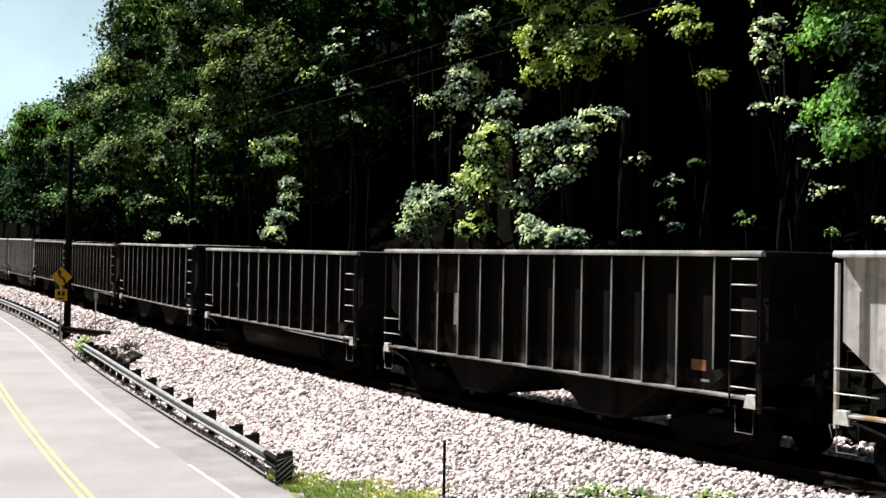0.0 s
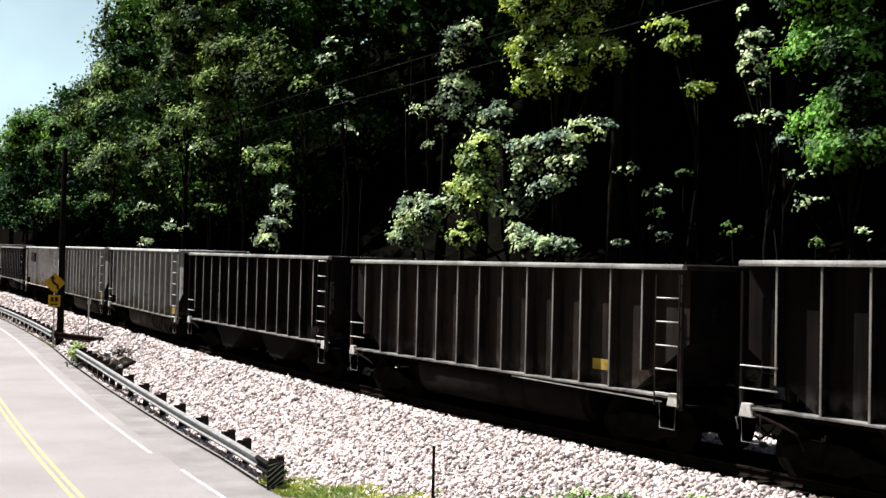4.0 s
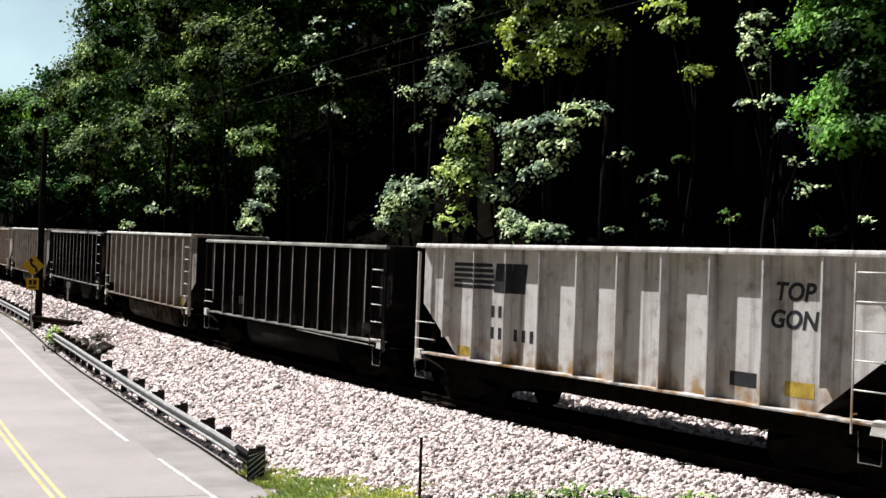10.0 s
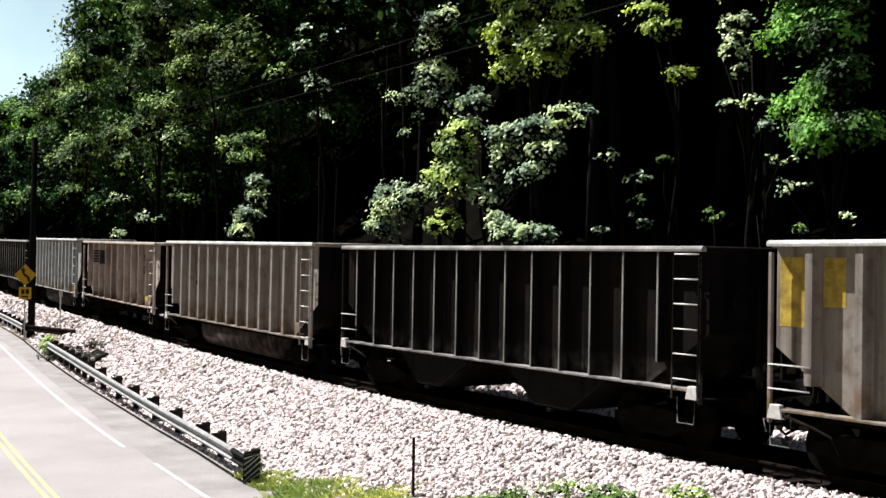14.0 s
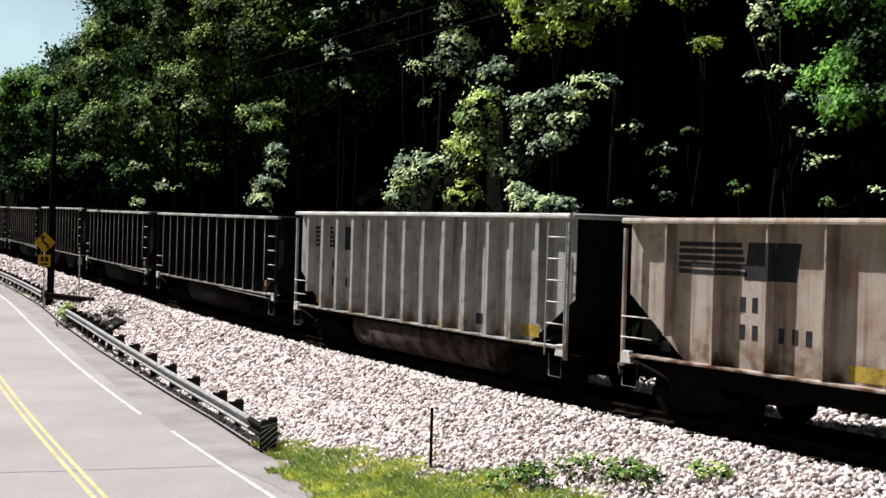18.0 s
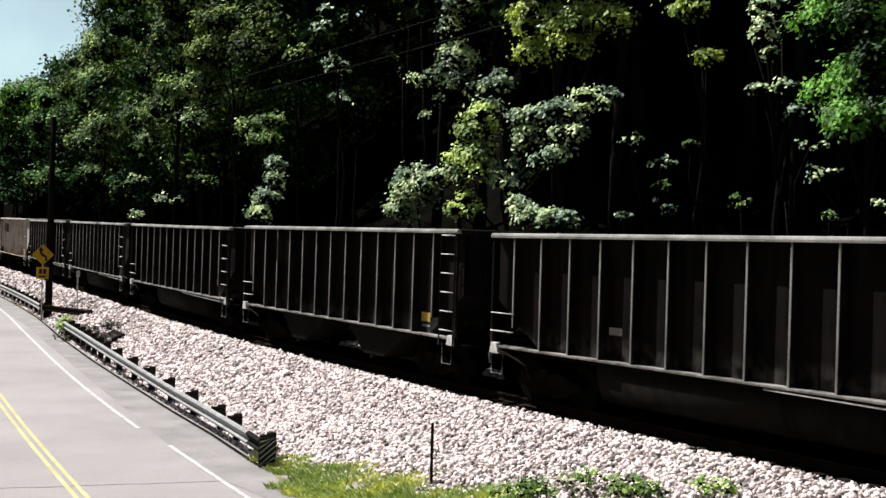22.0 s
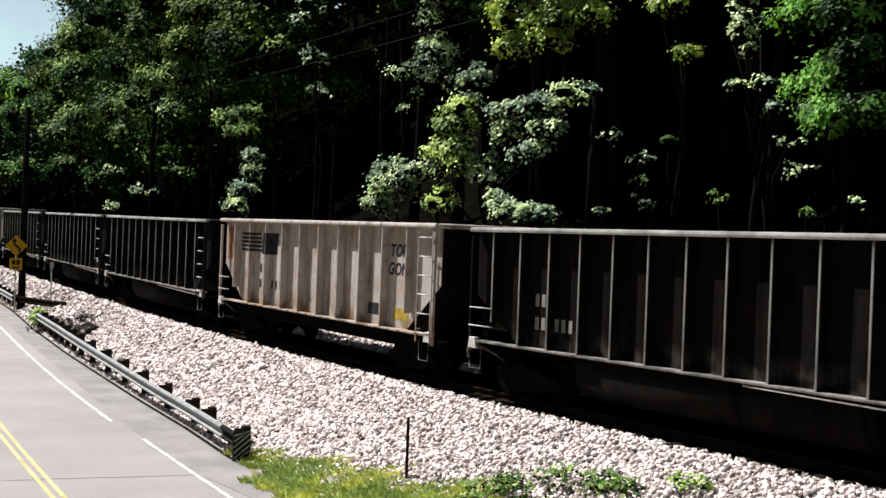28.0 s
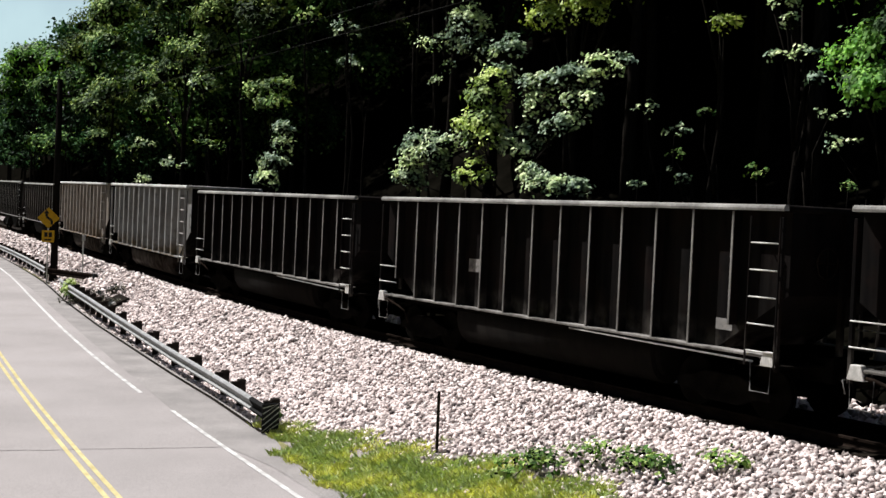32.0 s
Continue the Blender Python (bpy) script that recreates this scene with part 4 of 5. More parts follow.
SPECS = [
    CAR("white", "flat", "dark", (), "chalky white coal car with a striped emblem"),
    CAR("black", "hopper", "faint", (("number_patch", 2, 0.45, 0.95, 0.55, 1.5, "patch_white"), ("warning_patch", 11, 0.2, 0.6, 0.35, 0.55, "patch_rust"), ("data_panel", 11, 0.45, 0.7, 0.15, 0.2, "letter_pale")), "weathered black hopper car with a pale number patch"),
    CAR("black", "plain_tub", "", (("number_bar", 2, 0.2, 0.8, 1.1, 1.25, "letter_pale"), ("number_bar", 1, 0.4, 0.95, 1.1, 1.25, "letter_pale")), "weathered black tub-bottomed coal car"),
    CAR("black", "hopper", "", (("number_patch", 3, 0.2, 0.6, 0.6, 1.0, "patch_white"), ("faded_mark", 2, 0.2, 0.7, 1.5, 1.8, "letter_pale")), "weathered black hopper car with faded marks"),
    CAR("brown", "plain_tub", "", (YELLOW_END,), "brownish black tub-bottomed coal car"),
    CAR("black", "hopper", "", (("number_patch", 2, 0.25, 0.9, 0.55, 1.1, "patch_white"), ("faded_mark", 6, 0.5, 0.8, 0.5, 0.8, "patch_white")), "weathered black hopper car with a white number patch"),
    CAR("grey", "tub", "", (("reflective_patch", 0, 0.3, 0.9, 0.1, 0.3, "patch_yellow"), ("data_panel", 9, 0.25, 0.7, 0.2, 0.42, "letter_dark"), ("reflective_patch", 11, 0.2, 0.95, 0.1, 0.36, "patch_yellow")), "dusty grey tub-bottomed coal car with yellow reflectors"),
    CAR("grey", "tub", "dark", (("reflective_patch", 0, 0.1, 0.7, 0.15, 0.45, "patch_yellow"), ("reflective_patch", 3, 0.2, 0.6, 0.2, 0.35, "patch_yellow"), ("data_panel", 9, 0.3, 0.7, 0.2, 0.42, "letter_dark"), ("reflective_patch", 11, 0.25, 0.9, 0.1, 0.34, "patch_yellow")), "dusty grey tub-bottomed coal car with a faded emblem"),
    CAR("white", "flat", "dark", (("reflective_patch", 0, 0.3, 0.9, 0.04, 0.25, "patch_yellow"), ("data_panel", 7, 0.3, 0.8, 0.25, 0.5, "letter_dark"), ("reflective_patch", 8, 0.3, 0.8, 0.2, 0.45, "patch_yellow")), "chalky white high-sided coal car with dark lettering"),
    CAR("black", "plain_tub", "pale", (), "weathered black tub-bottomed coal car"),
    CAR("beige", "tub", "", (("end_patch", -1, 0.05, 0.95, 1.35, 2.5, "patch_yellow"), ("end_patch", 0, 0.1, 0.6, 1.7, 2.5, "patch_yellow"), ("reflective_patch", 8, 0.1, 0.8, 0.08, 0.3, "patch_yellow"), ("data_panel", 9, 0.05, 0.4, 0.2, 0.42, "letter_dark"), ("data_panel", 9, 0.5, 0.85, 0.2, 0.42, "letter_dark"), ("reflective_patch", 11, 0.1, 0.75, 0.08, 0.34, "patch_yellow")), "dusty beige tub-bottomed coal car with a yellow end"),
    CAR("black", "hopper", "", (), "weathered black hopper car"),
    CAR("beige", "tub", "", (("reflective_patch", 0, 0.3, 0.9, 0.15, 0.35, "patch_yellow"), ("number_bar", 2, 0.1, 0.9, 1.2, 1.35, "letter_dark"), ("end_patch", 12, 0.1, 0.5, 1.6, 2.3, "patch_rust")), "dusty beige tub-bottomed coal car with a rusty end"),
    CAR("rusty", "flat", "dark", (("reflective_patch", 3, 0.3, 0.9, 0.05, 0.3, "patch_yellow"), ("data_panel", 7, 0.2, 0.8, 0.2, 0.5, "letter_dark"), ("reflective_patch", 8, 0.3, 0.8, 0.2, 0.5, "patch_yellow")), "rust-streaked tan coal car with dark lettering"),
    CAR("light", "tub", "dark", (("reflective_patch", 0, 0.3, 0.8, 0.1, 0.25, "patch_yellow"), ("data_panel", 9, 0.3, 0.7, 0.2, 0.45, "letter_dark"), ("reflective_patch", 11, 0.2, 0.9, 0.1, 0.36, "patch_yellow")), "faded light grey tub-bottomed coal car with dark emblem"),
    CAR("black", "plain_tub", "", (("warning_patch", 11, 0.55, 0.85, 0.2, 0.4, "patch_rust"),), "weathered black tub-bottomed coal car with a rust patch"),
    CAR("black", "plain_tub", "", (("warning_patch", 11, 0.3, 0.7, 0.15, 0.33, "patch_rust"), ("faded_mark", 3, 0.1, 0.5, 0.5, 0.65, "letter_pale")), "weathered black tub-bottomed coal car with a rust patch"),
    CAR("black", "hopper", "faint", (("number_patch", 2, 0.4, 0.7, 0.7, 1.0, "letter_faint"), ("reflective_patch", 11, 0.15, 0.6, 0.28, 0.5, "patch_yellow"), ("data_panel", 11, 0.2, 0.6, 0.15, 0.2, "letter_pale")), "weathered black hopper car with a yellow patch"),
    CAR("black", "plain_tub", "", (("warning_patch", 11, 0.2, 0.6, 0.42, 0.6, "patch_rust"),), "weathered black tub-bottomed coal car with a rust patch"),
    CAR("brown", "plain_tub", "", (("warning_patch", 0, 0.2, 0.6, 0.8, 1.0, "patch_rust"),), "brownish black tub-bottomed coal car"),
    CAR("black", "plain_tub", "pale", (), "weathered black tub-bottomed coal car with a pale number"),
    CAR("tan", "flat", "dark", (("end_patch", -1, 0.1, 0.95, 1.3, 2.35, "patch_rust"), ("data_panel", 7, 0.2, 0.7, 0.25, 0.55, "letter_dark"), ("reflective_patch", 8, 0.3, 0.9, 0.2, 0.5, "patch_yellow")), "pale tan coal car with dark lettering and rusty end"),
    CAR("black", "plain_tub", "", (), "weathered black tub-bottomed coal car"),
    CAR("black", "plain_tub", "", (("number_patch", 3, 0.2, 0.7, 0.8, 1.1, "patch_white"), ("data_panel", 11, 0.5, 0.9, 0.3, 0.5, "letter_pale")), "weathered black tub-bottomed coal car with pale patches"),
    CAR("black", "plain_tub", "", (), "weathered black tub-bottomed coal car"),
    CAR("grey", "tub", "", (), "dusty grey tub-bottomed coal car"),
    CAR("beige", "tub", "", (), "dusty beige tub-bottomed coal car"),
    CAR("brown", "plain_tub", "", (), "brownish black tub-bottomed coal car"),
    CAR("black", "hopper", "", (), "weathered black hopper car"),
]
TRAIN = [(i - 1, build_car(spec)) for i, spec in enumerate(SPECS)]

# distance that the train has gone, by seconds
GONE = np.polyfit([0, 2, 5.5, 8, 10.5, 13, 16.5, 19, 22, 25, 28, 30, 32],
                  [0, 21.55, 59.04, 85.56, 111.1, 136.45, 172.7, 197.81, 227.74, 257.37, 286.64, 306.08, 325.36], 4)


# ---------------------------------------------------------------- guardrail, sign, pole, wires
def build_guardrail():
    """Two rails: the near one ends at a striped plate; the far one bends away and sinks into the ballast."""
    prof = [(0.0, 0.41), (-0.068, 0.475), (-0.07, 0.49), (0.0, 0.525), (0.0, 0.55), (-0.083, 0.665), (-0.085, 0.685), (-0.06, 0.715), (0.0, 0.735),
            (0.008, 0.73), (-0.055, 0.705), (-0.077, 0.682), (-0.075, 0.668), (0.008, 0.555), (0.008, 0.52), (-0.06, 0.485), (-0.06, 0.478), (0.008, 0.415)]
    post = bm_mesh("post", box((-0.09, -0.08, -0.5), (0.09, 0.08, 0.80), 0.012), M["post_wood"])
    block = bm_mesh("block", box((-0.08, -0.07, 0.42), (0.10, 0.07, 0.76), 0.01), M["post_wood"])
    turn = -math.degrees(math.atan(0.138))

    def beam(rail, pts, mat, label):
        v, f, k = [], [], len(prof)
        for gx, yy, gz in pts:
            v += [(gx + px, yy, gz + pz) for px, pz in prof]
        for i in range(len(pts) - 1):
            f += [(i * k + j, (i + 1) * k + j, (i + 1) * k + (j + 1) % k, i * k + (j + 1) % k) for j in range(k)]
        child("beam", mesh_of("beam", v, f, mat), rail, None, label)

    def on_line(yy):
        return float(rail_x(yy)), yy, -1.42 + float(rise(yy)) + rail_lift(yy)

    def stand(rail, yy):
        gx, _, gz = on_line(yy)
        child("post", post, rail, pose(gx + 0.30, yy, gz, 0, 0, turn), "dark square wooden post")
        child("block", block, rail, pose(gx + 0.12, yy, gz, 0, 0, turn))

    rail = tagged(new("guardrail"), "galvanised steel guardrail on dark wooden posts", "guardrail")
    beam(rail, [on_line(22.9), on_line(23.95)], M["black"], "dark buffer end of the beam")
    y = 23.9
    while y < 54:
        y1 = y + 3.81
        beam(rail, [on_line(yy) for yy in (y, (y + y1) / 2, y1 + 0.05)], M["galvanised"], "galvanised corrugated beam")
        y = y1
    for yy in [23.2, 25.85, 27.3, 29.8, 32.3, 34.8, 37.3, 39.8] + [41.85 + 1.44 * i for i in range(9)]:
        stand(rail, yy)
    # striped end marker
    gx, gz = float(guard_x(22.9)), -1.42 - 0.06
    plate = part("end_plate", box((gx - 0.14, 22.76, gz + 0.12), (gx + 0.24, 22.80, gz + 0.74), 0.01), M["black"], rail, "black end plate with thin pale diagonal stripes")
    for i in range(6):
        z = gz + 0.04 + i * 0.12
        o = [(gx - 0.13, z), (gx + 0.23, z + 0.26), (gx + 0.23, z + 0.285), (gx - 0.13, z + 0.025)]
        o = [(a, min(max(b, gz + 0.13), gz + 0.73)) for a, b in o]
        part("stripe", prism(o, "y", 22.752, 22.757), M["sign_post"], plate)
    # the far rail
    rail = tagged(new("guardrail"), "far guardrail with its end flared into the ballast", "guardrail")
    y = 61.5
    while y < 92:
        y1 = y + 3.81
        beam(rail, [on_line(yy) for yy in (y, (y + y1) / 2, y1 + 0.05)], M["galvanised"], "galvanised corrugated beam")
        for yy in (y + 0.3, y + 2.2):
            stand(rail, yy)
        y = y1
    gx, _, gz = on_line(61.5)
    ends = [(gx + 0.004, 61.55, gz)]
    for i in range(1, 6):
        u = i / 5
        ends.append((gx + (16.25 - gx) * u ** 0.7, 61.5 - 6.4 * u, gz + (-0.75 - gz) * u ** 1.3))
    beam(rail, ends, M["rail_steel"], "dark flared beam that sinks into the ballast")
    part("end_shoe", box((16.15, 54.75, -0.42), (16.32, 55.12, 0.0), 0.03), M["black"], rail, "dark blunt beam end")


def build_sign():
    x, y = 15.55, 61.0
    z = float(ground_z(x, y))
    s = thing("warning_sign", "yellow diamond winding road sign with plaque", "road sign", at=pose(x, y, z, 0, 0, -14))
    part("post", tube([(0, 0.05, -0.4), (0, 0.05, 3.6)], 0.035, 8), M["sign_post"], s, "slim steel post")
    r = 0.54
    d = part("diamond", prism([(0, 3.35 - r), (r, 3.35), (0, 3.35 + r), (-r, 3.35)], "y", -0.012, 0.0), M["sign_yellow"], s, "yellow diamond board")
    pts = [(0.16, 3.02), (0.16, 3.22), (0.02, 3.32), (-0.1, 3.42), (-0.1, 3.6)]
    for (x0, z0), (x1, z1) in zip(pts, pts[1:]):
        dx, dz = x1 - x0, z1 - z0
        ln = math.hypot(dx, dz)
        nx, nz = -dz / ln * 0.06, dx / ln * 0.06
        part("arrow_stroke", prism([(x0 + nx, z0 + nz), (x1 + nx, z1 + nz), (x1 - nx, z1 - nz), (x0 - nx, z0 - nz)], "y", -0.018, -0.014), M["black"], d)
    part("arrow_head", prism([(-0.24, 3.56), (0.04, 3.56), (-0.1, 3.76)], "y", -0.018, -0.014), M["black"], d)
    p = part("plaque", box((-0.3, -0.012, 2.12), (0.3, 0.0, 2.72)), M["sign_yellow"], s, "square yellow advisory plaque")
    for x0, x1, z0, z1 in ((-0.18, -0.02, 2.38, 2.62), (0.03, 0.19, 2.38, 2.62), (-0.17, 0.17, 2.2, 2.28)):
        part("number_bar", box((x0, -0.018, z0), (x1, -0.014, z1)), M["black"], p)
    # a thin pale marker post farther along the ballast
    x, y = 16.5, 58.0
    t = thing("marker_post", "thin pale steel marker post in the ballast", "post", at=pose(x, y, float(ground_z(x, y))))
    part("post", box((-0.03, -0.03, -0.3), (0.03, 0.03, 2.0), 0.006), M["sign_post"], t)
    part("marker", box((-0.09, -0.04, 1.7), (0.09, -0.03, 2.0)), M["sign_post"], t)
    # the short dark stake in the grass
    x, y = 11.9, 18.45
    t = thing("stake", "thin dark steel stake in the grass", "post", at=pose(x, y, float(ground_z(x, y))))
    bm = box((-0.03, -0.006, -0.3), (0.03, 0.006, 1.12))
    add_box(bm, (-0.006, -0.03, -0.3), (0.006, 0.006, 1.12))
    part("bar", bm, M["post_wood"], t)


def build_board():
    """A dark slab, added to stand for a dark patch on the ballast slope."""
    x, y = 14.85, 47.0
    t = thing("board", "dark slab added for a dark patch on the ballast slope", "board", at=pose(x, y, float(ground_z(x, y)) + 0.08, 0, -24, -8))
    part("plank", box((-0.34, -1.15, -0.05), (0.34, 1.15, 0.09), 0.02), M["dirt"], t)
    part("batten", box((-0.36, -1.25, 0.05), (-0.22, -0.95, 0.16), 0.02), M["concrete"], t, "pale block on the board's corner")


def build_pole():
    x, y = 16.05, 61.6
    z = float(ground_z(x, y))
    p = thing("utility_pole", "dark weathered wooden utility pole beside the guardrail", "utility pole", at=pose(x, y, z))
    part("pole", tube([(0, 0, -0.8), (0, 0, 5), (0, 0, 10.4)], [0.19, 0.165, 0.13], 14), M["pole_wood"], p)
    part("crossarm", box((-0.6, -0.05, 9.5), (0.6, 0.05, 9.62), 0.01), M["pole_wood"], p)
    for a, h in ((0.2, 8.85), (0.45, 9.64)):
        part("insulator", tube([(a, 0, h), (a, 0, h + 0.06), (a, 0, h + 0.16)], [0.03, 0.055, 0.03], 10), M["sign_post"], p, "glazed insulator")
    for name, a, h, end in (("lower", 0.2, 8.98, (21.2, -40, 11.9)), ("upper", 0.45, 9.76, (21.5, -40, 12.8))):
        p0, p1 = Vector((x + a, y, z + h)), Vector(end)
        pts = []
        for i in range(25):
            u = i / 24
            q = p0.lerp(p1, u)
            q.z -= 4 * 0.3 * u * (1 - u)
            pts.append(q)
        bm = tube(pts, 0.008, 5)
        me = bm_mesh("overhead_wire", bm, M["wire"])
        tagged(new("overhead_wire", me), "thin overhead wire sagging from the utility pole", "wire", "overhead wires")


build_guardrail()
build_sign()
build_pole()
build_board()


# ---------------------------------------------------------------- foliage
def ico_shape():
    """A unit icosahedron: its corners and triangles."""
    bm = bmesh.new()
    bmesh.ops.create_icosphere(bm, subdivisions=1, radius=1.0)
    v, f = np.array([q.co for q in bm.verts]), np.array([[q.index for q in t.verts] for t in bm.faces])
    bm.free()
    return v, f


ICO_V, ICO_F = ico_shape()


def quads_mesh(name, centres, normals, sizes, mat, rng, ratio=0.62, cores=()):
    """One leaf a quad: a pointed diamond, folded a little; a near-black core painted as shade inside each lobe."""
    n = len(centres)
    nrm = normals / np.linalg.norm(normals, axis=1)[:, None]
    ref = rng.normal(size=(n, 3))
    a = np.cross(nrm, ref)
    a /= np.linalg.norm(a, axis=1)[:, None]
    b = np.cross(nrm, a)
    s = sizes[:, None]
    v = np.stack([centres - a * s, centres - b * s * ratio - nrm * s * 0.15, centres + a * s, centres + b * s * ratio - nrm * s * 0.15], 1).reshape(-1, 3)
    verts, loops, starts = [v], [np.arange(4 * n)], [np.arange(0, 4 * n, 4)]
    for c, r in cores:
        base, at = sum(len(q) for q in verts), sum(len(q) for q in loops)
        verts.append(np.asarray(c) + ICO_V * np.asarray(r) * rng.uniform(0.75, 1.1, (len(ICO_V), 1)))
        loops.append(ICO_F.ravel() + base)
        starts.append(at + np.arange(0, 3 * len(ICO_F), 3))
    verts, loops, starts = np.concatenate(verts), np.concatenate(loops).astype(np.int32), np.concatenate(starts).astype(np.int32)
    me = bpy.data.meshes.new(name)
    me.vertices.add(len(verts))
    me.vertices.foreach_set("co", verts.ravel())
    me.loops.add(len(loops))
    me.loops.foreach_set("vertex_index", loops)
    me.polygons.add(len(starts))
    me.polygons.foreach_set("loop_start", starts)
    me.materials.append(mat)
    me.materials.append(M["shade_core"])
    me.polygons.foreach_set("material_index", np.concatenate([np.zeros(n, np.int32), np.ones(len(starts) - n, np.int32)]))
    me.update(calc_edges=True)
    return me


def crown_leaves(blobs, lobes, per, size, rng, radius=0.9, flat=0.72, up=0.3, out=0.0, core=0.6, lift=0.6, rough=0.45):
    """Leaves that clothe small rounded lobes, themselves set over the outsides of some ellipsoids: centres, normals, sizes, and the lobes' hearts."""
    area = np.array([(b[1][0] * b[1][1] + b[1][1] * b[1][2] + b[1][0] * b[1][2]) for b in blobs])
    pick = rng.choice(len(blobs), lobes, p=area / area.sum())
    C, N, K = [], [], []
    for i in pick:
        c, r = np.array(blobs[i][0], float), np.array(blobs[i][1], float)
        d = rng.normal(size=3)
        if d[2] < -0.35:
            d[2] = -d[2] * 0.5
        d /= np.linalg.norm(d)
        p = c + d * r * rng.uniform(0.6, 1.05)
        q = radius * rng.uniform(0.6, 1.35)
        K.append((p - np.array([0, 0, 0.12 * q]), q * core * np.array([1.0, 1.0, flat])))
        k = max(6, int(per * rng.uniform(0.6, 1.3) * (q / radius) ** 1.3))
        e = rng.normal(size=(k, 3)) + d * 0.7 + np.array([-0.12, 0.12, lift])
        e /= np.linalg.norm(e, axis=1)[:, None]
        ragged = rng.uniform(0.6, 1.2, (k, 1)) + (rng.uniform(size=(k, 1)) < 0.25) * rng.uniform(0, 0.7, (k, 1))
        C.append(p + e * np.array([1.0, 1.0, flat]) * q * ragged)
        N.append(e * 0.8 + np.array([-out, 0, up]) + rng.normal(size=(k, 3)) * rough)
    C, N = np.concatenate(C), np.concatenate(N)
    return C, N, size * rng.uniform(0.6, 1.3, len(C)), K


def branch_mesh(name, base, height, blobs, rng, r0):
    """A tapered trunk with a limb to each blob."""
    bm = bmesh.new()
    base = Vector(base)
    top = base + Vector((rng.uniform(-0.5, 0.5), rng.uniform(-0.5, 0.5), height))
    pts = [base.lerp(top, u) + Vector((rng.uniform(-0.15, 0.15), rng.uniform(-0.15, 0.15), 0)) * (u > 0) for u in (0, 0.25, 0.5, 0.75, 1)]
    add_tube(bm, pts, [r0, r0 * 0.8, r0 * 0.62, r0 * 0.42, r0 * 0.12], 8)
    for c, r in blobs:
        c = Vector(c)
        u = min(max((c.z - base.z) / height * 0.7, 0.15), 0.85)
        a = base.lerp(top, u)
        mid = a.lerp(c, 0.5) + Vector((rng.uniform(-0.2, 0.2), rng.uniform(-0.2, 0.2), 0.2))
        add_tube(bm, [a, mid, c], [r0 * 0.4, r0 * 0.26, r0 * 0.08], 6)
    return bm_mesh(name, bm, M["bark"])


def tree_variant(seed, height, width, mat, base=0.4, leaf=0.125, sprays=48, per=230, lobe=1.05, peak=0.5):
    """A broadleaved tree as a thing at the origin."""
    rng = np.random.RandomState(seed)
    blobs = []
    for i in range(9):
        u = base + (1 - base) * (i + 0.6) / 9
        w = width * (1.25 - 1.05 * abs((u - base) / (1 - base) - peak))
        a = i * 2.4 + rng.uniform(-0.5, 0.5)
        rad = w * rng.uniform(0.45, 0.75)
        blobs.append(((math.cos(a) * rad, math.sin(a) * rad, height * u), (w * 0.5, w * 0.5, height * rng.uniform(0.07, 0.11))))
    blobs.append(((0, 0, height * 0.93), (width * 0.4, width * 0.4, height * 0.09)))
    t = thing("tree", "tall broadleaved tree with a dense green crown", "tree", "trees on the hillside")
    child("trunk", branch_mesh("trunk", (0, 0, -0.6), height * 0.92, blobs, rng, 0.013 * height), t)
    C, N, S, K = crown_leaves(blobs, sprays, per, leaf, rng, lobe, 0.72, 0.35, 0.1, 0.55, 0.42, 0.6)
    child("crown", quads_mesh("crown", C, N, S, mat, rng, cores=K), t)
    return t


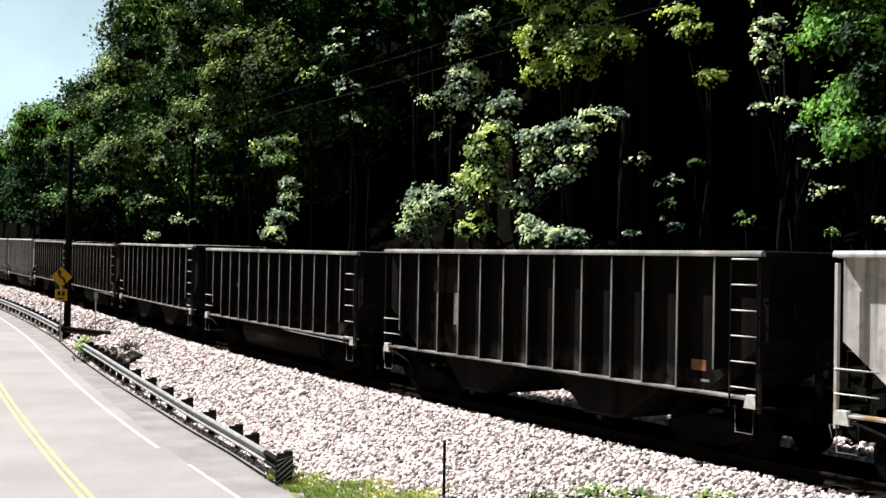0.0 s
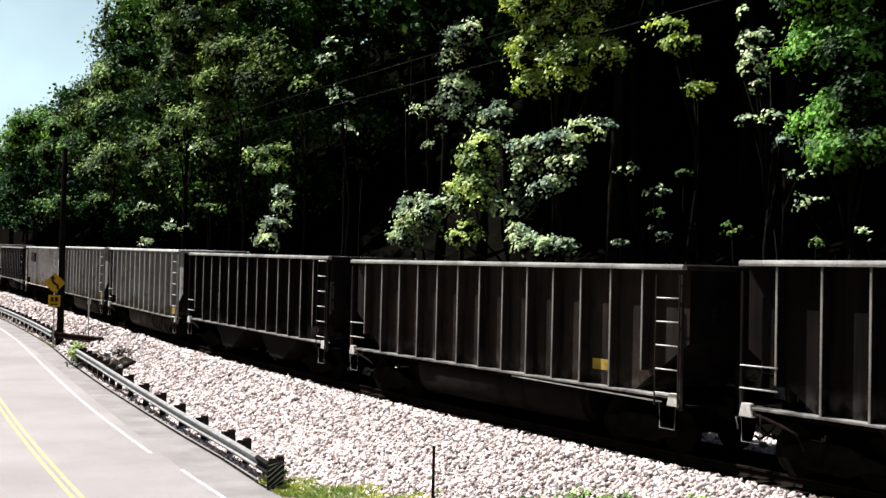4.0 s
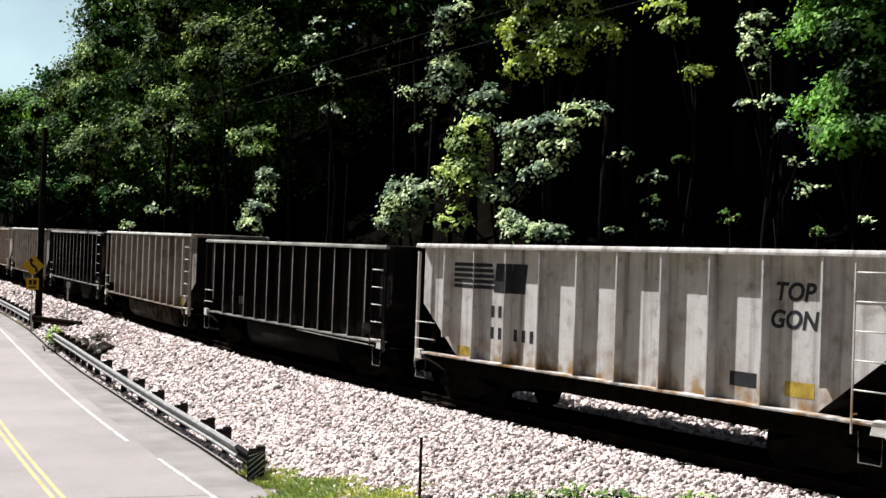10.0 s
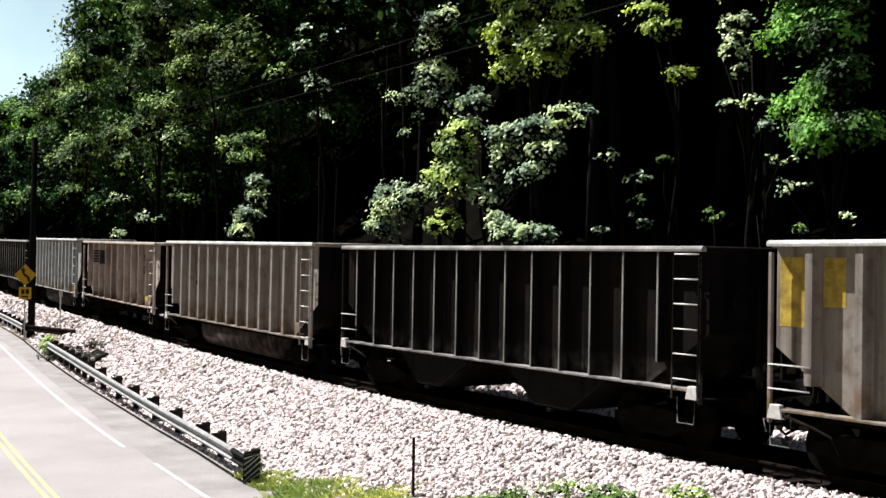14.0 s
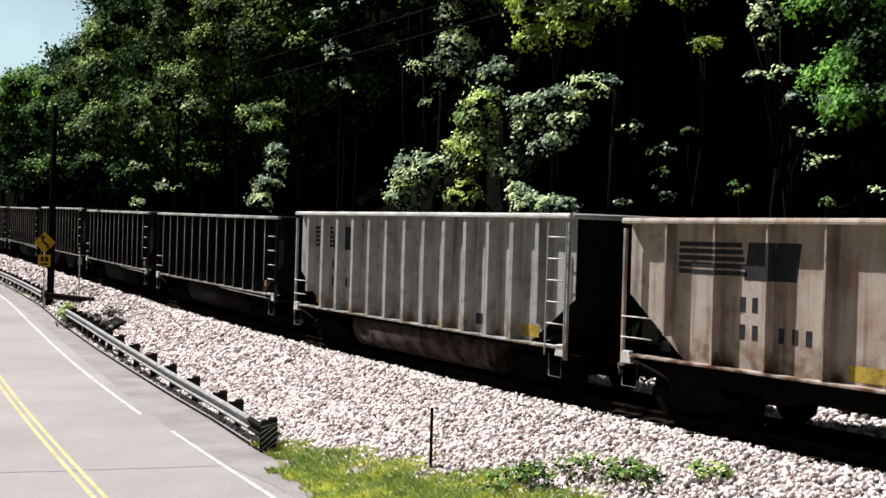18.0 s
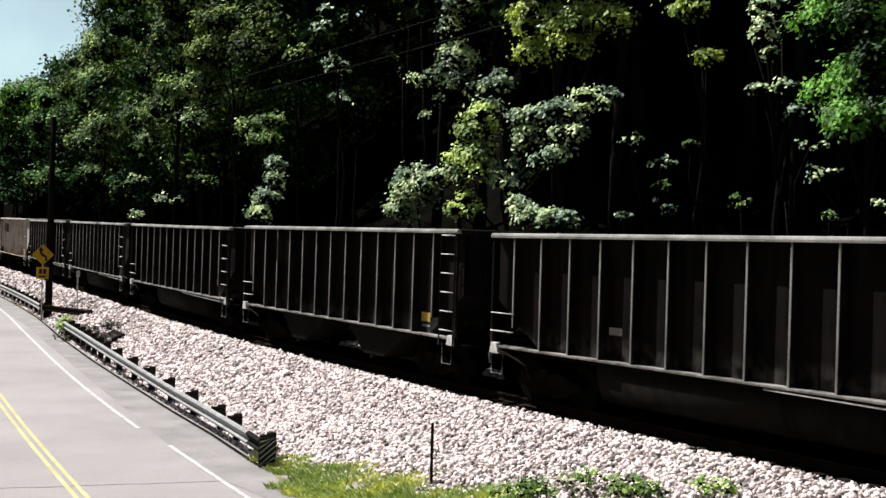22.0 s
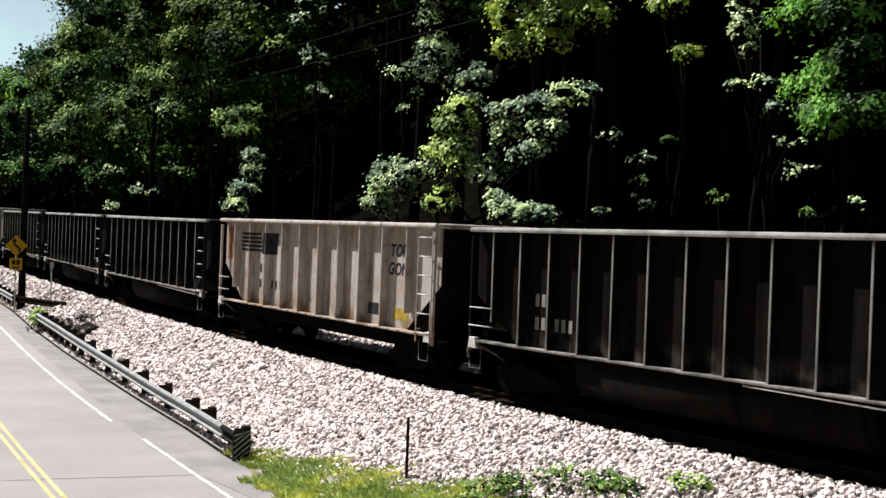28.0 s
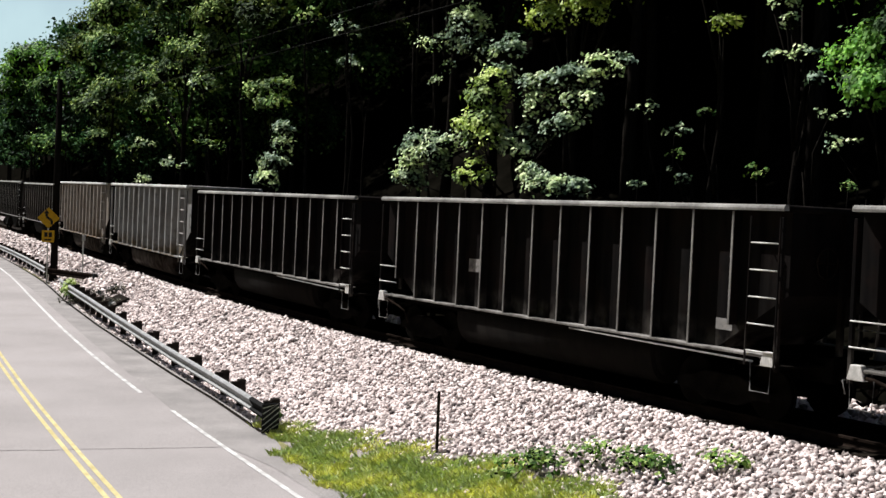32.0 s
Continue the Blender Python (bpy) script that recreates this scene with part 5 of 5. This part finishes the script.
def build_forest():
    rng = np.random.RandomState(11)
    protos = [tree_variant(21, 15, 4.2, M["leaf_mid"], 0.16, sprays=62, peak=0.6), tree_variant(22, 17, 4.6, M["leaf_dark"], 0.16, sprays=66, peak=0.6), tree_variant(23, 13, 3.8, M["leaf_mid"]),
              tree_variant(24, 16, 4.4, M["leaf_olive"], 0.18, sprays=62, peak=0.6), tree_variant(25, 14, 4.0, M["leaf_dark"], 0.14, sprays=60, peak=0.62), tree_variant(26, 8, 2.8, M["leaf_mid"], 0.12, 0.14, 36, 120, 0.85), tree_variant(27, 21, 5.4, M["leaf_dark"], 0.5, 0.22, 70, 100, 1.5),
              tree_variant(28, 15, 4.4, M["leaf_far"], 0.36, 0.24, 60, 80, 1.3), tree_variant(29, 16, 4.6, M["leaf_far"], 0.36, 0.24, 60, 80, 1.3)]
    used = [False] * len(protos)

    def put(i, x, y, sc):
        m = pose(x, y, float(ground_z(x, y)) - 0.1, rng.uniform(-3, 3), rng.uniform(-3, 3), rng.uniform(0, 360))
        if not used[i]:
            used[i] = True
            protos[i].matrix_basis = m
            protos[i].scale = (sc, sc, sc)
        else:
            c = copy_thing(protos[i], m)
            c.scale = (sc, sc, sc * rng.uniform(0.92, 1.1))

    # rows of kind 6: high crowns, mostly unseen, added to shade the slope
    for d, gap, y0, y1, kinds in ((6.5, 8.5, 66, 190, (4, 2, 1, 3, 0)), (7.5, 5.5, 14, 44, (6, 6, 6)), (11.5, 4.5, -6, 54, (6, 6, 6)), (17.0, 5.0, -4, 64, (6, 1, 6)), (24.0, 6.0, 0, 70, (6, 6, 1)), (7.5, 6.5, 64, 104, (1, 3, 0)), (10.0, 7.0, 62, 195, (0, 1, 5, 2, 4)), (16.5, 7.5, 68, 200, (0, 1, 3, 4)),
                                  (24.0, 8.0, 72, 205, (0, 1, 2, 3)), (33.0, 9.0, 55, 210, (0, 1, 4)), (44.0, 10.0, 70, 215, (0, 1, 2))):
        y = y0 + rng.uniform(0, gap)
        while y < y1:
            x = float(side_x(y)) + 4.0 + d + rng.uniform(-1.2, 1.2)
            kind = kinds[rng.randint(len(kinds))]
            if y > 112 or (d > 30) or (d > 22 and y > 70):
                kind = 7 + rng.randint(2)
            put(kind, x, y, rng.uniform(0.85, 1.15) * (1.3 if d == 7.5 and y > 60 else 1.2 if 55 < y < 98 else 0.92 if y > 98 else 1.0))
            y += gap * rng.uniform(0.8, 1.2)
    for i, done in enumerate(used):
        if not done:
            put(i, float(side_x(130)) + 30, 130 + 9 * i, 1.0)


def shrub(name, label, blobs, mat, seed, sprays, per=46, leaf=0.085, spread=0.36, foot=None, cat="shrub", core=0.6):
    """One leafy shrub or low tree whose crown fills the given ellipsoids."""
    rng = np.random.RandomState(seed)
    cx, cy = foot or (float(np.mean([b[0][0] for b in blobs])) + 0.4, float(np.mean([b[0][1] for b in blobs])))
    z = float(ground_z(cx, cy))
    t = thing(name, label, cat, at=pose(cx, cy, z))
    loc = [((b[0][0] - cx, b[0][1] - cy, b[0][2] - z), b[1]) for b in blobs]
    h = max(b[0][2] for b in loc)
    child("stem", branch_mesh("stem", (0, 0, -0.3), h * 0.85, loc, rng, 0.035 + 0.009 * h), t)
    C, N, S, K = crown_leaves(loc, sprays, per, leaf, rng, spread, 0.72, 0.55, 0.5, core)
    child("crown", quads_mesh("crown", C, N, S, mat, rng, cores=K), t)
    return t


def build_shrubs():
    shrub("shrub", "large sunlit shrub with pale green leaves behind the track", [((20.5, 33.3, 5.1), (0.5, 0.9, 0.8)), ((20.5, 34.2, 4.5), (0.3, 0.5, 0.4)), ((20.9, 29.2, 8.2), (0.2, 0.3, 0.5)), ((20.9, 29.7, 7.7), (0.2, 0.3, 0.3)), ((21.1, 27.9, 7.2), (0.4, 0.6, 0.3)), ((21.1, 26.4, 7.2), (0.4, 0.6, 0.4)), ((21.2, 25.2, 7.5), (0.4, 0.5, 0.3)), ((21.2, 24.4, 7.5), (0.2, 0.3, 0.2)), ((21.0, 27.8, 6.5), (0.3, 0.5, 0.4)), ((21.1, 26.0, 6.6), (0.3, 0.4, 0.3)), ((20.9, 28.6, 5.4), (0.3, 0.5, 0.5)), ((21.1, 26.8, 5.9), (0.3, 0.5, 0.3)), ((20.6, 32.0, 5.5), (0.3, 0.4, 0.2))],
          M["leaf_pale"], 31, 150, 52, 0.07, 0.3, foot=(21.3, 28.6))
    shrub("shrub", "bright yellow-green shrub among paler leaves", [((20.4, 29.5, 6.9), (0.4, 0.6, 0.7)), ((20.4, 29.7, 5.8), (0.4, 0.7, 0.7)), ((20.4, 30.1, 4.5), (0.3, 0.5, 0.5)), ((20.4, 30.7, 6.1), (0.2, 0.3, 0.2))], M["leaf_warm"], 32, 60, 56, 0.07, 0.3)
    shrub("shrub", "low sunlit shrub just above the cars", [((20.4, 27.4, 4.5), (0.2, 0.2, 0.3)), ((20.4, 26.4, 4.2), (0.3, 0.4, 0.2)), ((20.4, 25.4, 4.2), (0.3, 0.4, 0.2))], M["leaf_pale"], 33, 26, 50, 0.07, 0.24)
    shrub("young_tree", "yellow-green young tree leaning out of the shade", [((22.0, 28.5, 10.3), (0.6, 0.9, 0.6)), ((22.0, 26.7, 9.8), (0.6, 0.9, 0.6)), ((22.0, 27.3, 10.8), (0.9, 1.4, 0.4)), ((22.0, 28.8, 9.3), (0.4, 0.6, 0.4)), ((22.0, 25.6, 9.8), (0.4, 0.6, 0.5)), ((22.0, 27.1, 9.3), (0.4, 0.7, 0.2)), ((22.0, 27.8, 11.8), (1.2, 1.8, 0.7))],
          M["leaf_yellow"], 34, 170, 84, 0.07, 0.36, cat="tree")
    shrub("young_tree", "bright green maple-like tree at the wood's edge", [((20.2, 16.1, 8.4), (0.3, 0.5, 0.6)), ((20.2, 15.4, 8.2), (0.3, 0.5, 0.7)), ((20.2, 16.7, 8.2), (0.2, 0.3, 0.3)), ((20.2, 15.8, 6.9), (0.3, 0.4, 0.4)), ((20.2, 16.4, 6.8), (0.2, 0.2, 0.2)), ((20.2, 15.2, 7.1), (0.3, 0.3, 0.6)), ((20.2, 15.6, 6.2), (0.3, 0.4, 0.2)), ((20.2, 15.8, 6.0), (0.2, 0.3, 0.1)), ((20.2, 16.0, 9.4), (0.6, 0.8, 0.6)), ((20.2, 15.0, 6.2), (0.2, 0.3, 0.3))],
          M["leaf_bright"], 35, 150, 90, leaf=0.065, spread=0.34, cat="tree")
    shrub("climbing_vine", "pale vine climbing a dark trunk", [((22.3, 20.4, 9.2), (0.2, 0.2, 0.2)), ((22.3, 19.9, 9.5), (0.2, 0.2, 0.3)), ((22.3, 20.0, 8.8), (0.2, 0.3, 0.2)), ((22.3, 20.3, 8.5), (0.2, 0.2, 0.1)), ((22.3, 19.8, 8.2), (0.2, 0.2, 0.2)), ((22.3, 19.7, 9.0), (0.2, 0.2, 0.2)), ((22.3, 20.0, 7.3), (0.3, 0.4, 0.2)), ((22.3, 19.2, 7.4), (0.2, 0.2, 0.1)), ((22.3, 19.1, 6.8), (0.2, 0.2, 0.1)), ((22.3, 20.1, 10.1), (0.2, 0.3, 0.3)), ((22.3, 20.3, 10.7), (0.2, 0.3, 0.3))], M["leaf_pale"], 36, 40, 22, 0.06, 0.2, cat="vine")
    shrub("young_tree", "grey-green young tree in half shade", [((22.0, 34.7, 9.0), (0.5, 0.8, 0.7)), ((22.0, 33.3, 9.7), (0.4, 0.7, 0.7)), ((22.0, 32.5, 8.7), (0.3, 0.5, 0.5)), ((22.0, 33.7, 10.9), (0.2, 0.4, 0.6)), ((22.0, 32.9, 11.6), (0.4, 0.6, 0.4))], M["leaf_pale"], 37, 70, 40, 0.065, 0.28, cat="tree")
    shrub("shrub", "yellow-green spray at the wood's edge", [((21.2, 48.1, 8.4), (0.5, 0.9, 0.3)), ((21.1, 46.8, 7.7), (0.4, 0.7, 0.4)), ((21.0, 45.7, 8.5), (0.3, 0.5, 0.2))], M["leaf_sunlit"], 38, 40, 50, 0.085, 0.34)
    shrub("shrub", "narrow vine-clad stump with pale leaves", [((20.7, 44.3, 6.5), (0.2, 0.4, 0.3)), ((20.8, 44.7, 5.8), (0.2, 0.4, 0.4)), ((20.8, 45.4, 5.1), (0.3, 0.5, 0.4)), ((20.9, 46.4, 4.5), (0.3, 0.6, 0.3))], M["leaf_pale"], 39, 36, 46, 0.08, 0.3)
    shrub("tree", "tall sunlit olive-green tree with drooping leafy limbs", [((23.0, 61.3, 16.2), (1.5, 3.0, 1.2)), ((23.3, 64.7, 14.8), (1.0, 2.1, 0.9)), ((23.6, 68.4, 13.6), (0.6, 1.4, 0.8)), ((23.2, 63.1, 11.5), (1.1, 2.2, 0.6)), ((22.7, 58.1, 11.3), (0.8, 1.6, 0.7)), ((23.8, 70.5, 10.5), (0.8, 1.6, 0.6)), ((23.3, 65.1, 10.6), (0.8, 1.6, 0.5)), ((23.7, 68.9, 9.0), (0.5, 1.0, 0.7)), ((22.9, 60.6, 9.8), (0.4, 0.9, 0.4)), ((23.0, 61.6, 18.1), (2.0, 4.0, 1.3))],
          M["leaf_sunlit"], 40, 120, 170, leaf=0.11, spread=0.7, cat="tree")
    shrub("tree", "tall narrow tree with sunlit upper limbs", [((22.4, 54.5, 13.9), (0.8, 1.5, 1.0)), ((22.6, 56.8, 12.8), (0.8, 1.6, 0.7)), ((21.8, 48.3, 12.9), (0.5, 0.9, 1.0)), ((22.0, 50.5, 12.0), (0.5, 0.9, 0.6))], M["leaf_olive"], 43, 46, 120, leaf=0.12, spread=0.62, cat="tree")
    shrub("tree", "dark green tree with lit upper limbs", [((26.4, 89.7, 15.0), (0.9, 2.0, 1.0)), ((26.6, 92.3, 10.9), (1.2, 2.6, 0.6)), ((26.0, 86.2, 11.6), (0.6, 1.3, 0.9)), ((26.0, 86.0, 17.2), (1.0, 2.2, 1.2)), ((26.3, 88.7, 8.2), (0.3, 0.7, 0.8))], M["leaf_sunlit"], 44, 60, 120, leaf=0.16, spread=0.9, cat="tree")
    shrub("tree", "dark green tree leaning over the track", [((27.3, 99.8, 12.8), (0.8, 1.7, 1.2)), ((28.6, 114.3, 13.4), (0.8, 1.7, 1.7)), ((28.2, 110.2, 8.4), (1.1, 2.4, 1.0))], M["leaf_mid"], 45, 50, 110, leaf=0.18, spread=1.0, cat="tree")
    shrub("tree", "bright green spreading tree at the bend", [((30.4, 129.4, 18.3), (2.0, 4.3, 1.0)), ((28.8, 111.5, 16.0), (1.1, 2.4, 0.7)), ((31.6, 142.8, 15.9), (1.0, 2.1, 3.2)), ((31.2, 137.7, 17.8), (1.4, 3.0, 1.4))], M["leaf_bright"], 46, 60, 110, leaf=0.22, spread=1.2, cat="tree")
    shrub("young_tree", "dim yellow-green tree behind the sunlit crowns", [((22.5, 23.3, 10.3), (0.3, 0.4, 0.2)), ((22.5, 22.6, 9.8), (0.3, 0.4, 0.2)), ((22.5, 22.3, 8.5), (0.3, 0.4, 0.2))], M["leaf_yellow"], 41, 26, 50, 0.065, 0.28, cat="tree")
    n = 50
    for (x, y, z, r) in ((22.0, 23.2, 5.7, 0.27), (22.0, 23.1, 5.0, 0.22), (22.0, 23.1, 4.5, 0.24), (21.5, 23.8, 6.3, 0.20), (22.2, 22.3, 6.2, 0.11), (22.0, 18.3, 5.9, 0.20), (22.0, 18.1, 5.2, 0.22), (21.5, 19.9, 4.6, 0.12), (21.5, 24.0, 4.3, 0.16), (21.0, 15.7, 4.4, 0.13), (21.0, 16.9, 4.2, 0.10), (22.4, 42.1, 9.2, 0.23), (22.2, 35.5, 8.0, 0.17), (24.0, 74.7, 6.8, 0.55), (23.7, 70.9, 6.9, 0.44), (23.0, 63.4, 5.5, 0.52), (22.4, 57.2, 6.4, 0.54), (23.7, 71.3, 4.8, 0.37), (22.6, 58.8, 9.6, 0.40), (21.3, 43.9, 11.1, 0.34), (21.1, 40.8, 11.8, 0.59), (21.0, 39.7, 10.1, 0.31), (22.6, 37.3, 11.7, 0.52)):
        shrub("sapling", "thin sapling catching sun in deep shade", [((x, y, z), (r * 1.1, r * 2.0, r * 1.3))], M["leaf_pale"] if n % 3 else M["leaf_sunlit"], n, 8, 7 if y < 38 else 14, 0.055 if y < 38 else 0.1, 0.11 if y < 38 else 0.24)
        n += 1


build_forest()
build_shrubs()


# ---------------------------------------------------------------- ballast stones, grass, weeds
def build_ballast():
    m, nt, b = nodes_of("crushed_limestone", 0.9)
    g = nt.nodes.new("ShaderNodeNewGeometry")
    r = ramp_node(nt, g.outputs["Random Per Island"], [(0.0, (0.09, 0.074, 0.069)), (0.3, (0.44, 0.365, 0.345)), (0.75, (0.72, 0.61, 0.585)), (1.0, (0.84, 0.74, 0.715))])
    n = noise_node(nt, 25, 3.0)
    r2 = ramp_node(nt, n.outputs[0], [(0.3, (0.8, 0.8, 0.8)), (0.7, (1.1, 1.1, 1.1))])
    nt.links.new(mix_node(nt, "MULTIPLY", 1.0, r.outputs[0], r2.outputs[0]), b.inputs["Base Color"])
    rng = np.random.RandomState(8)
    base = np.array([(0.9, 0, -.1), (0.25, .85, .1), (-.75, .5, -.15), (-.7, -.6, .1), (.3, -.9, -.1), (.1, .1, .75), (0, 0, -.6)], float)
    tri = np.array([(0, 1, 5), (1, 2, 5), (2, 3, 5), (3, 4, 5), (4, 0, 5), (1, 0, 6), (2, 1, 6), (3, 2, 6), (4, 3, 6), (0, 4, 6)])
    V, F, tot = [], [], 0
    for y0, y1, per, size, far in ((9, 30, 235, 0.057, 0), (30, 48, 120, 0.07, 0), (48, 100, 40, 0.10, 0), (5, 75, 40, 0.085, 1)):
        area = (y1 - y0) * 5.0
        n = int(area * per)
        y = rng.uniform(y0, y1, n)
        lo, hi = rail_x(y) + 0.1, side_x(y) + 0.3
        lo = np.where(y < 22.5, lo - 0.2, lo)
        if far:
            lo, hi = side_x(y) + 2.6, side_x(y) + 5.3
        x = lo + (hi - lo) * rng.uniform(0, 1, n)
        keep = rng.uniform(0, 1, n) < (hi - lo) / 5.0
        verge = grass_edge(y) + 0.1 - x
        keep &= ~((verge > 0) & (y < 23.5) & (rng.uniform(0, 1, n) < np.clip(0.5 + 0.6 * verge, 0, 0.985)))
        x, y = x[keep], y[keep]
        n = len(x)
        s = size * rng.uniform(0.6, 1.5, n)
        q = rng.normal(size=(n, 4))
        q /= np.linalg.norm(q, axis=1)[:, None]
        w, i, j, k = q.T
        R = np.stack([np.stack([1 - 2 * (j * j + k * k), 2 * (i * j - k * w), 2 * (i * k + j * w)], -1),
                      np.stack([2 * (i * j + k * w), 1 - 2 * (i * i + k * k), 2 * (j * k - i * w)], -1),
                      np.stack([2 * (i * k - j * w), 2 * (j * k + i * w), 1 - 2 * (i * i + j * j)], -1)], 1)
        pts = np.einsum("nab,nvb->nva", R, base[None] * rng.uniform(0.75, 1.25, (n, 7, 3))) * s[:, None, None]
        pts += np.stack([x, y, ground_z(x, y) + s * 0.3], -1)[:, None]
        V.append(pts.reshape(-1, 3))
        F.append((np.arange(n)[:, None, None] * 7 + tri[None] + tot).reshape(-1, 3))
        tot += 7 * n
    v, f = np.concatenate(V), np.concatenate(F).astype(np.int32)
    me = bpy.data.meshes.new("ballast_stones")
    me.vertices.add(len(v))
    me.vertices.foreach_set("co", v.ravel())
    me.loops.add(3 * len(f))
    me.loops.foreach_set("vertex_index", f.ravel())
    me.polygons.add(len(f))
    me.polygons.foreach_set("loop_start", np.arange(0, 3 * len(f), 3, dtype=np.int32))
    me.update(calc_edges=True)
    me.materials.append(m)
    tagged(new("ballast_stones", me), "pale pinkish crushed limestone ballast stones", "ballast", kind="stuff")


def blades(name, label, cat, pts, per, height, mat, seed):
    """Narrow blades of grass in tufts."""
    rng = np.random.RandomState(seed)
    V = []
    for x, y in pts:
        k = rng.randint(per // 2, per + 1)
        a = rng.uniform(0, 2 * math.pi, k)
        r = rng.uniform(0, 0.07, k)
        px, py = x + r * np.cos(a), y + r * np.sin(a)
        h = height * rng.uniform(0.4, 1.2, k)
        lean = rng.uniform(0.3, 1.2, k) * h
        z = np.full(k, float(ground_z(x, y)) - 0.01)
        w = 0.008 + 0.010 * rng.uniform(0, 1, k)
        ca, sa = np.cos(a), np.sin(a)
        V.append(np.stack([np.stack([px - sa * w, py + ca * w, z], -1), np.stack([px + sa * w, py - ca * w, z], -1),
                           np.stack([px + ca * lean * 0.4 + sa * w * .7, py + sa * lean * 0.4 - ca * w * .7, z + h * 0.6], -1),
                           np.stack([px + ca * lean, py + sa * lean, z + h], -1)], 1).reshape(-1, 3))
    v = np.concatenate(V)
    n = len(v) // 4
    me = bpy.data.meshes.new(name)
    me.vertices.add(4 * n)
    me.vertices.foreach_set("co", v.ravel())
    me.loops.add(4 * n)
    me.loops.foreach_set("vertex_index", np.arange(4 * n, dtype=np.int32))
    me.polygons.add(n)
    me.polygons.foreach_set("loop_start", np.arange(0, 4 * n, 4, dtype=np.int32))
    me.update(calc_edges=True)
    me.materials.append(mat)
    return tagged(new(name, me), label, cat, kind="stuff")


def build_grass():
    rng = np.random.RandomState(4)
    pts = []
    while len(pts) < 5000:
        x, y = rng.uniform(8.4, 14.4), rng.uniform(11, 23.6)
        edge = float(grass_edge(y)) + 0.25 * math.sin(3.1 * y) + 0.2 - 0.7 * rng.uniform(0, 1) ** 2
        lo = float(road_x(y)) - 0.95 + 0.10 * math.sin(2.3 * y) + 0.08 * math.sin(7.1 * y) + 0.35 * rng.uniform(0, 1) ** 3
        patchy = math.sin(2.1 * x + 1.3 * y) + math.sin(3.7 * x - 2.2 * y + 1.0) + rng.uniform(-1.2, 1.2)
        if y > 21:
            lo = max(lo, float(guard_x(y)) + 0.1 + 0.15 * math.sin(5.0 * y))
        if lo < x < edge and patchy > (-0.9 if x > edge - 0.9 else -2.2):
            pts.append((x, y))
    blades("grass", "sunlit yellow-green roadside grass", "grass", pts, 14, 0.13, M["grass"], 6)
    for (x, y, r, h, sd) in ((12.6, 15.6, 0.5, 0.5, 71), (13.1, 15.2, 0.4, 0.45, 72), (13.85, 13.3, 0.25, 0.45, 73), (12.3, 16.2, 0.3, 0.3, 74), (13.3, 14.6, 0.3, 0.4, 75), (11.0, 23.6, 0.2, 0.4, 77), (12.0, 15.9, 0.45, 0.4, 78), (13.0, 14.2, 0.45, 0.4, 79), (13.5, 51.2, 0.26, 1.15, 76)):
        if sd == 76:
            x = float(guard_x(y)) - 0.35
        z = float(ground_z(x, y))
        big = sd == 76
        shrub("weed", "leafy green weed beside the guardrail" if big else "scrubby green weed among the ballast stones", [((x, y, z + h * 0.35), (r * 1.2, r * 1.2, h * 0.4))], M["leaf_warm" if big else "leaf_sunlit"], sd, 46 if big else 20, 30 if big else 10, 0.06 if big else 0.045, 0.2 if big else 0.13, foot=(x, y), cat="weed", core=0.25)


def build_brush():
    """Low dead brush on the ballast slope behind the guardrail."""
    for n, (x, y, r) in enumerate(((14.0, 50.5, 0.45), (14.4, 48.8, 0.5), (14.9, 50.2, 0.4), (14.5, 46.6, 0.35), (15.3, 48.4, 0.4))):
        z = float(ground_z(x, y))
        shrub("brush", "low grey dead brush on the ballast slope", [((x, y, z + 0.15), (r, r * 1.5, 0.2))], M["dead_brush"], 90 + n, 16, 26, 0.05, 0.16, foot=(x, y), cat="brush", core=0.2)


build_ballast()
build_grass()
build_brush()


# ---------------------------------------------------------------- what moves
def motions():
    for k, car in TRAIN:
        mid = FAR_END - HALF + PITCH * k + SLACK.get(k, 0.15)
        walk(car, [(t, track_pose(mid - float(np.polyval(GONE, t)))) for t in range(0, 33)])


motions()
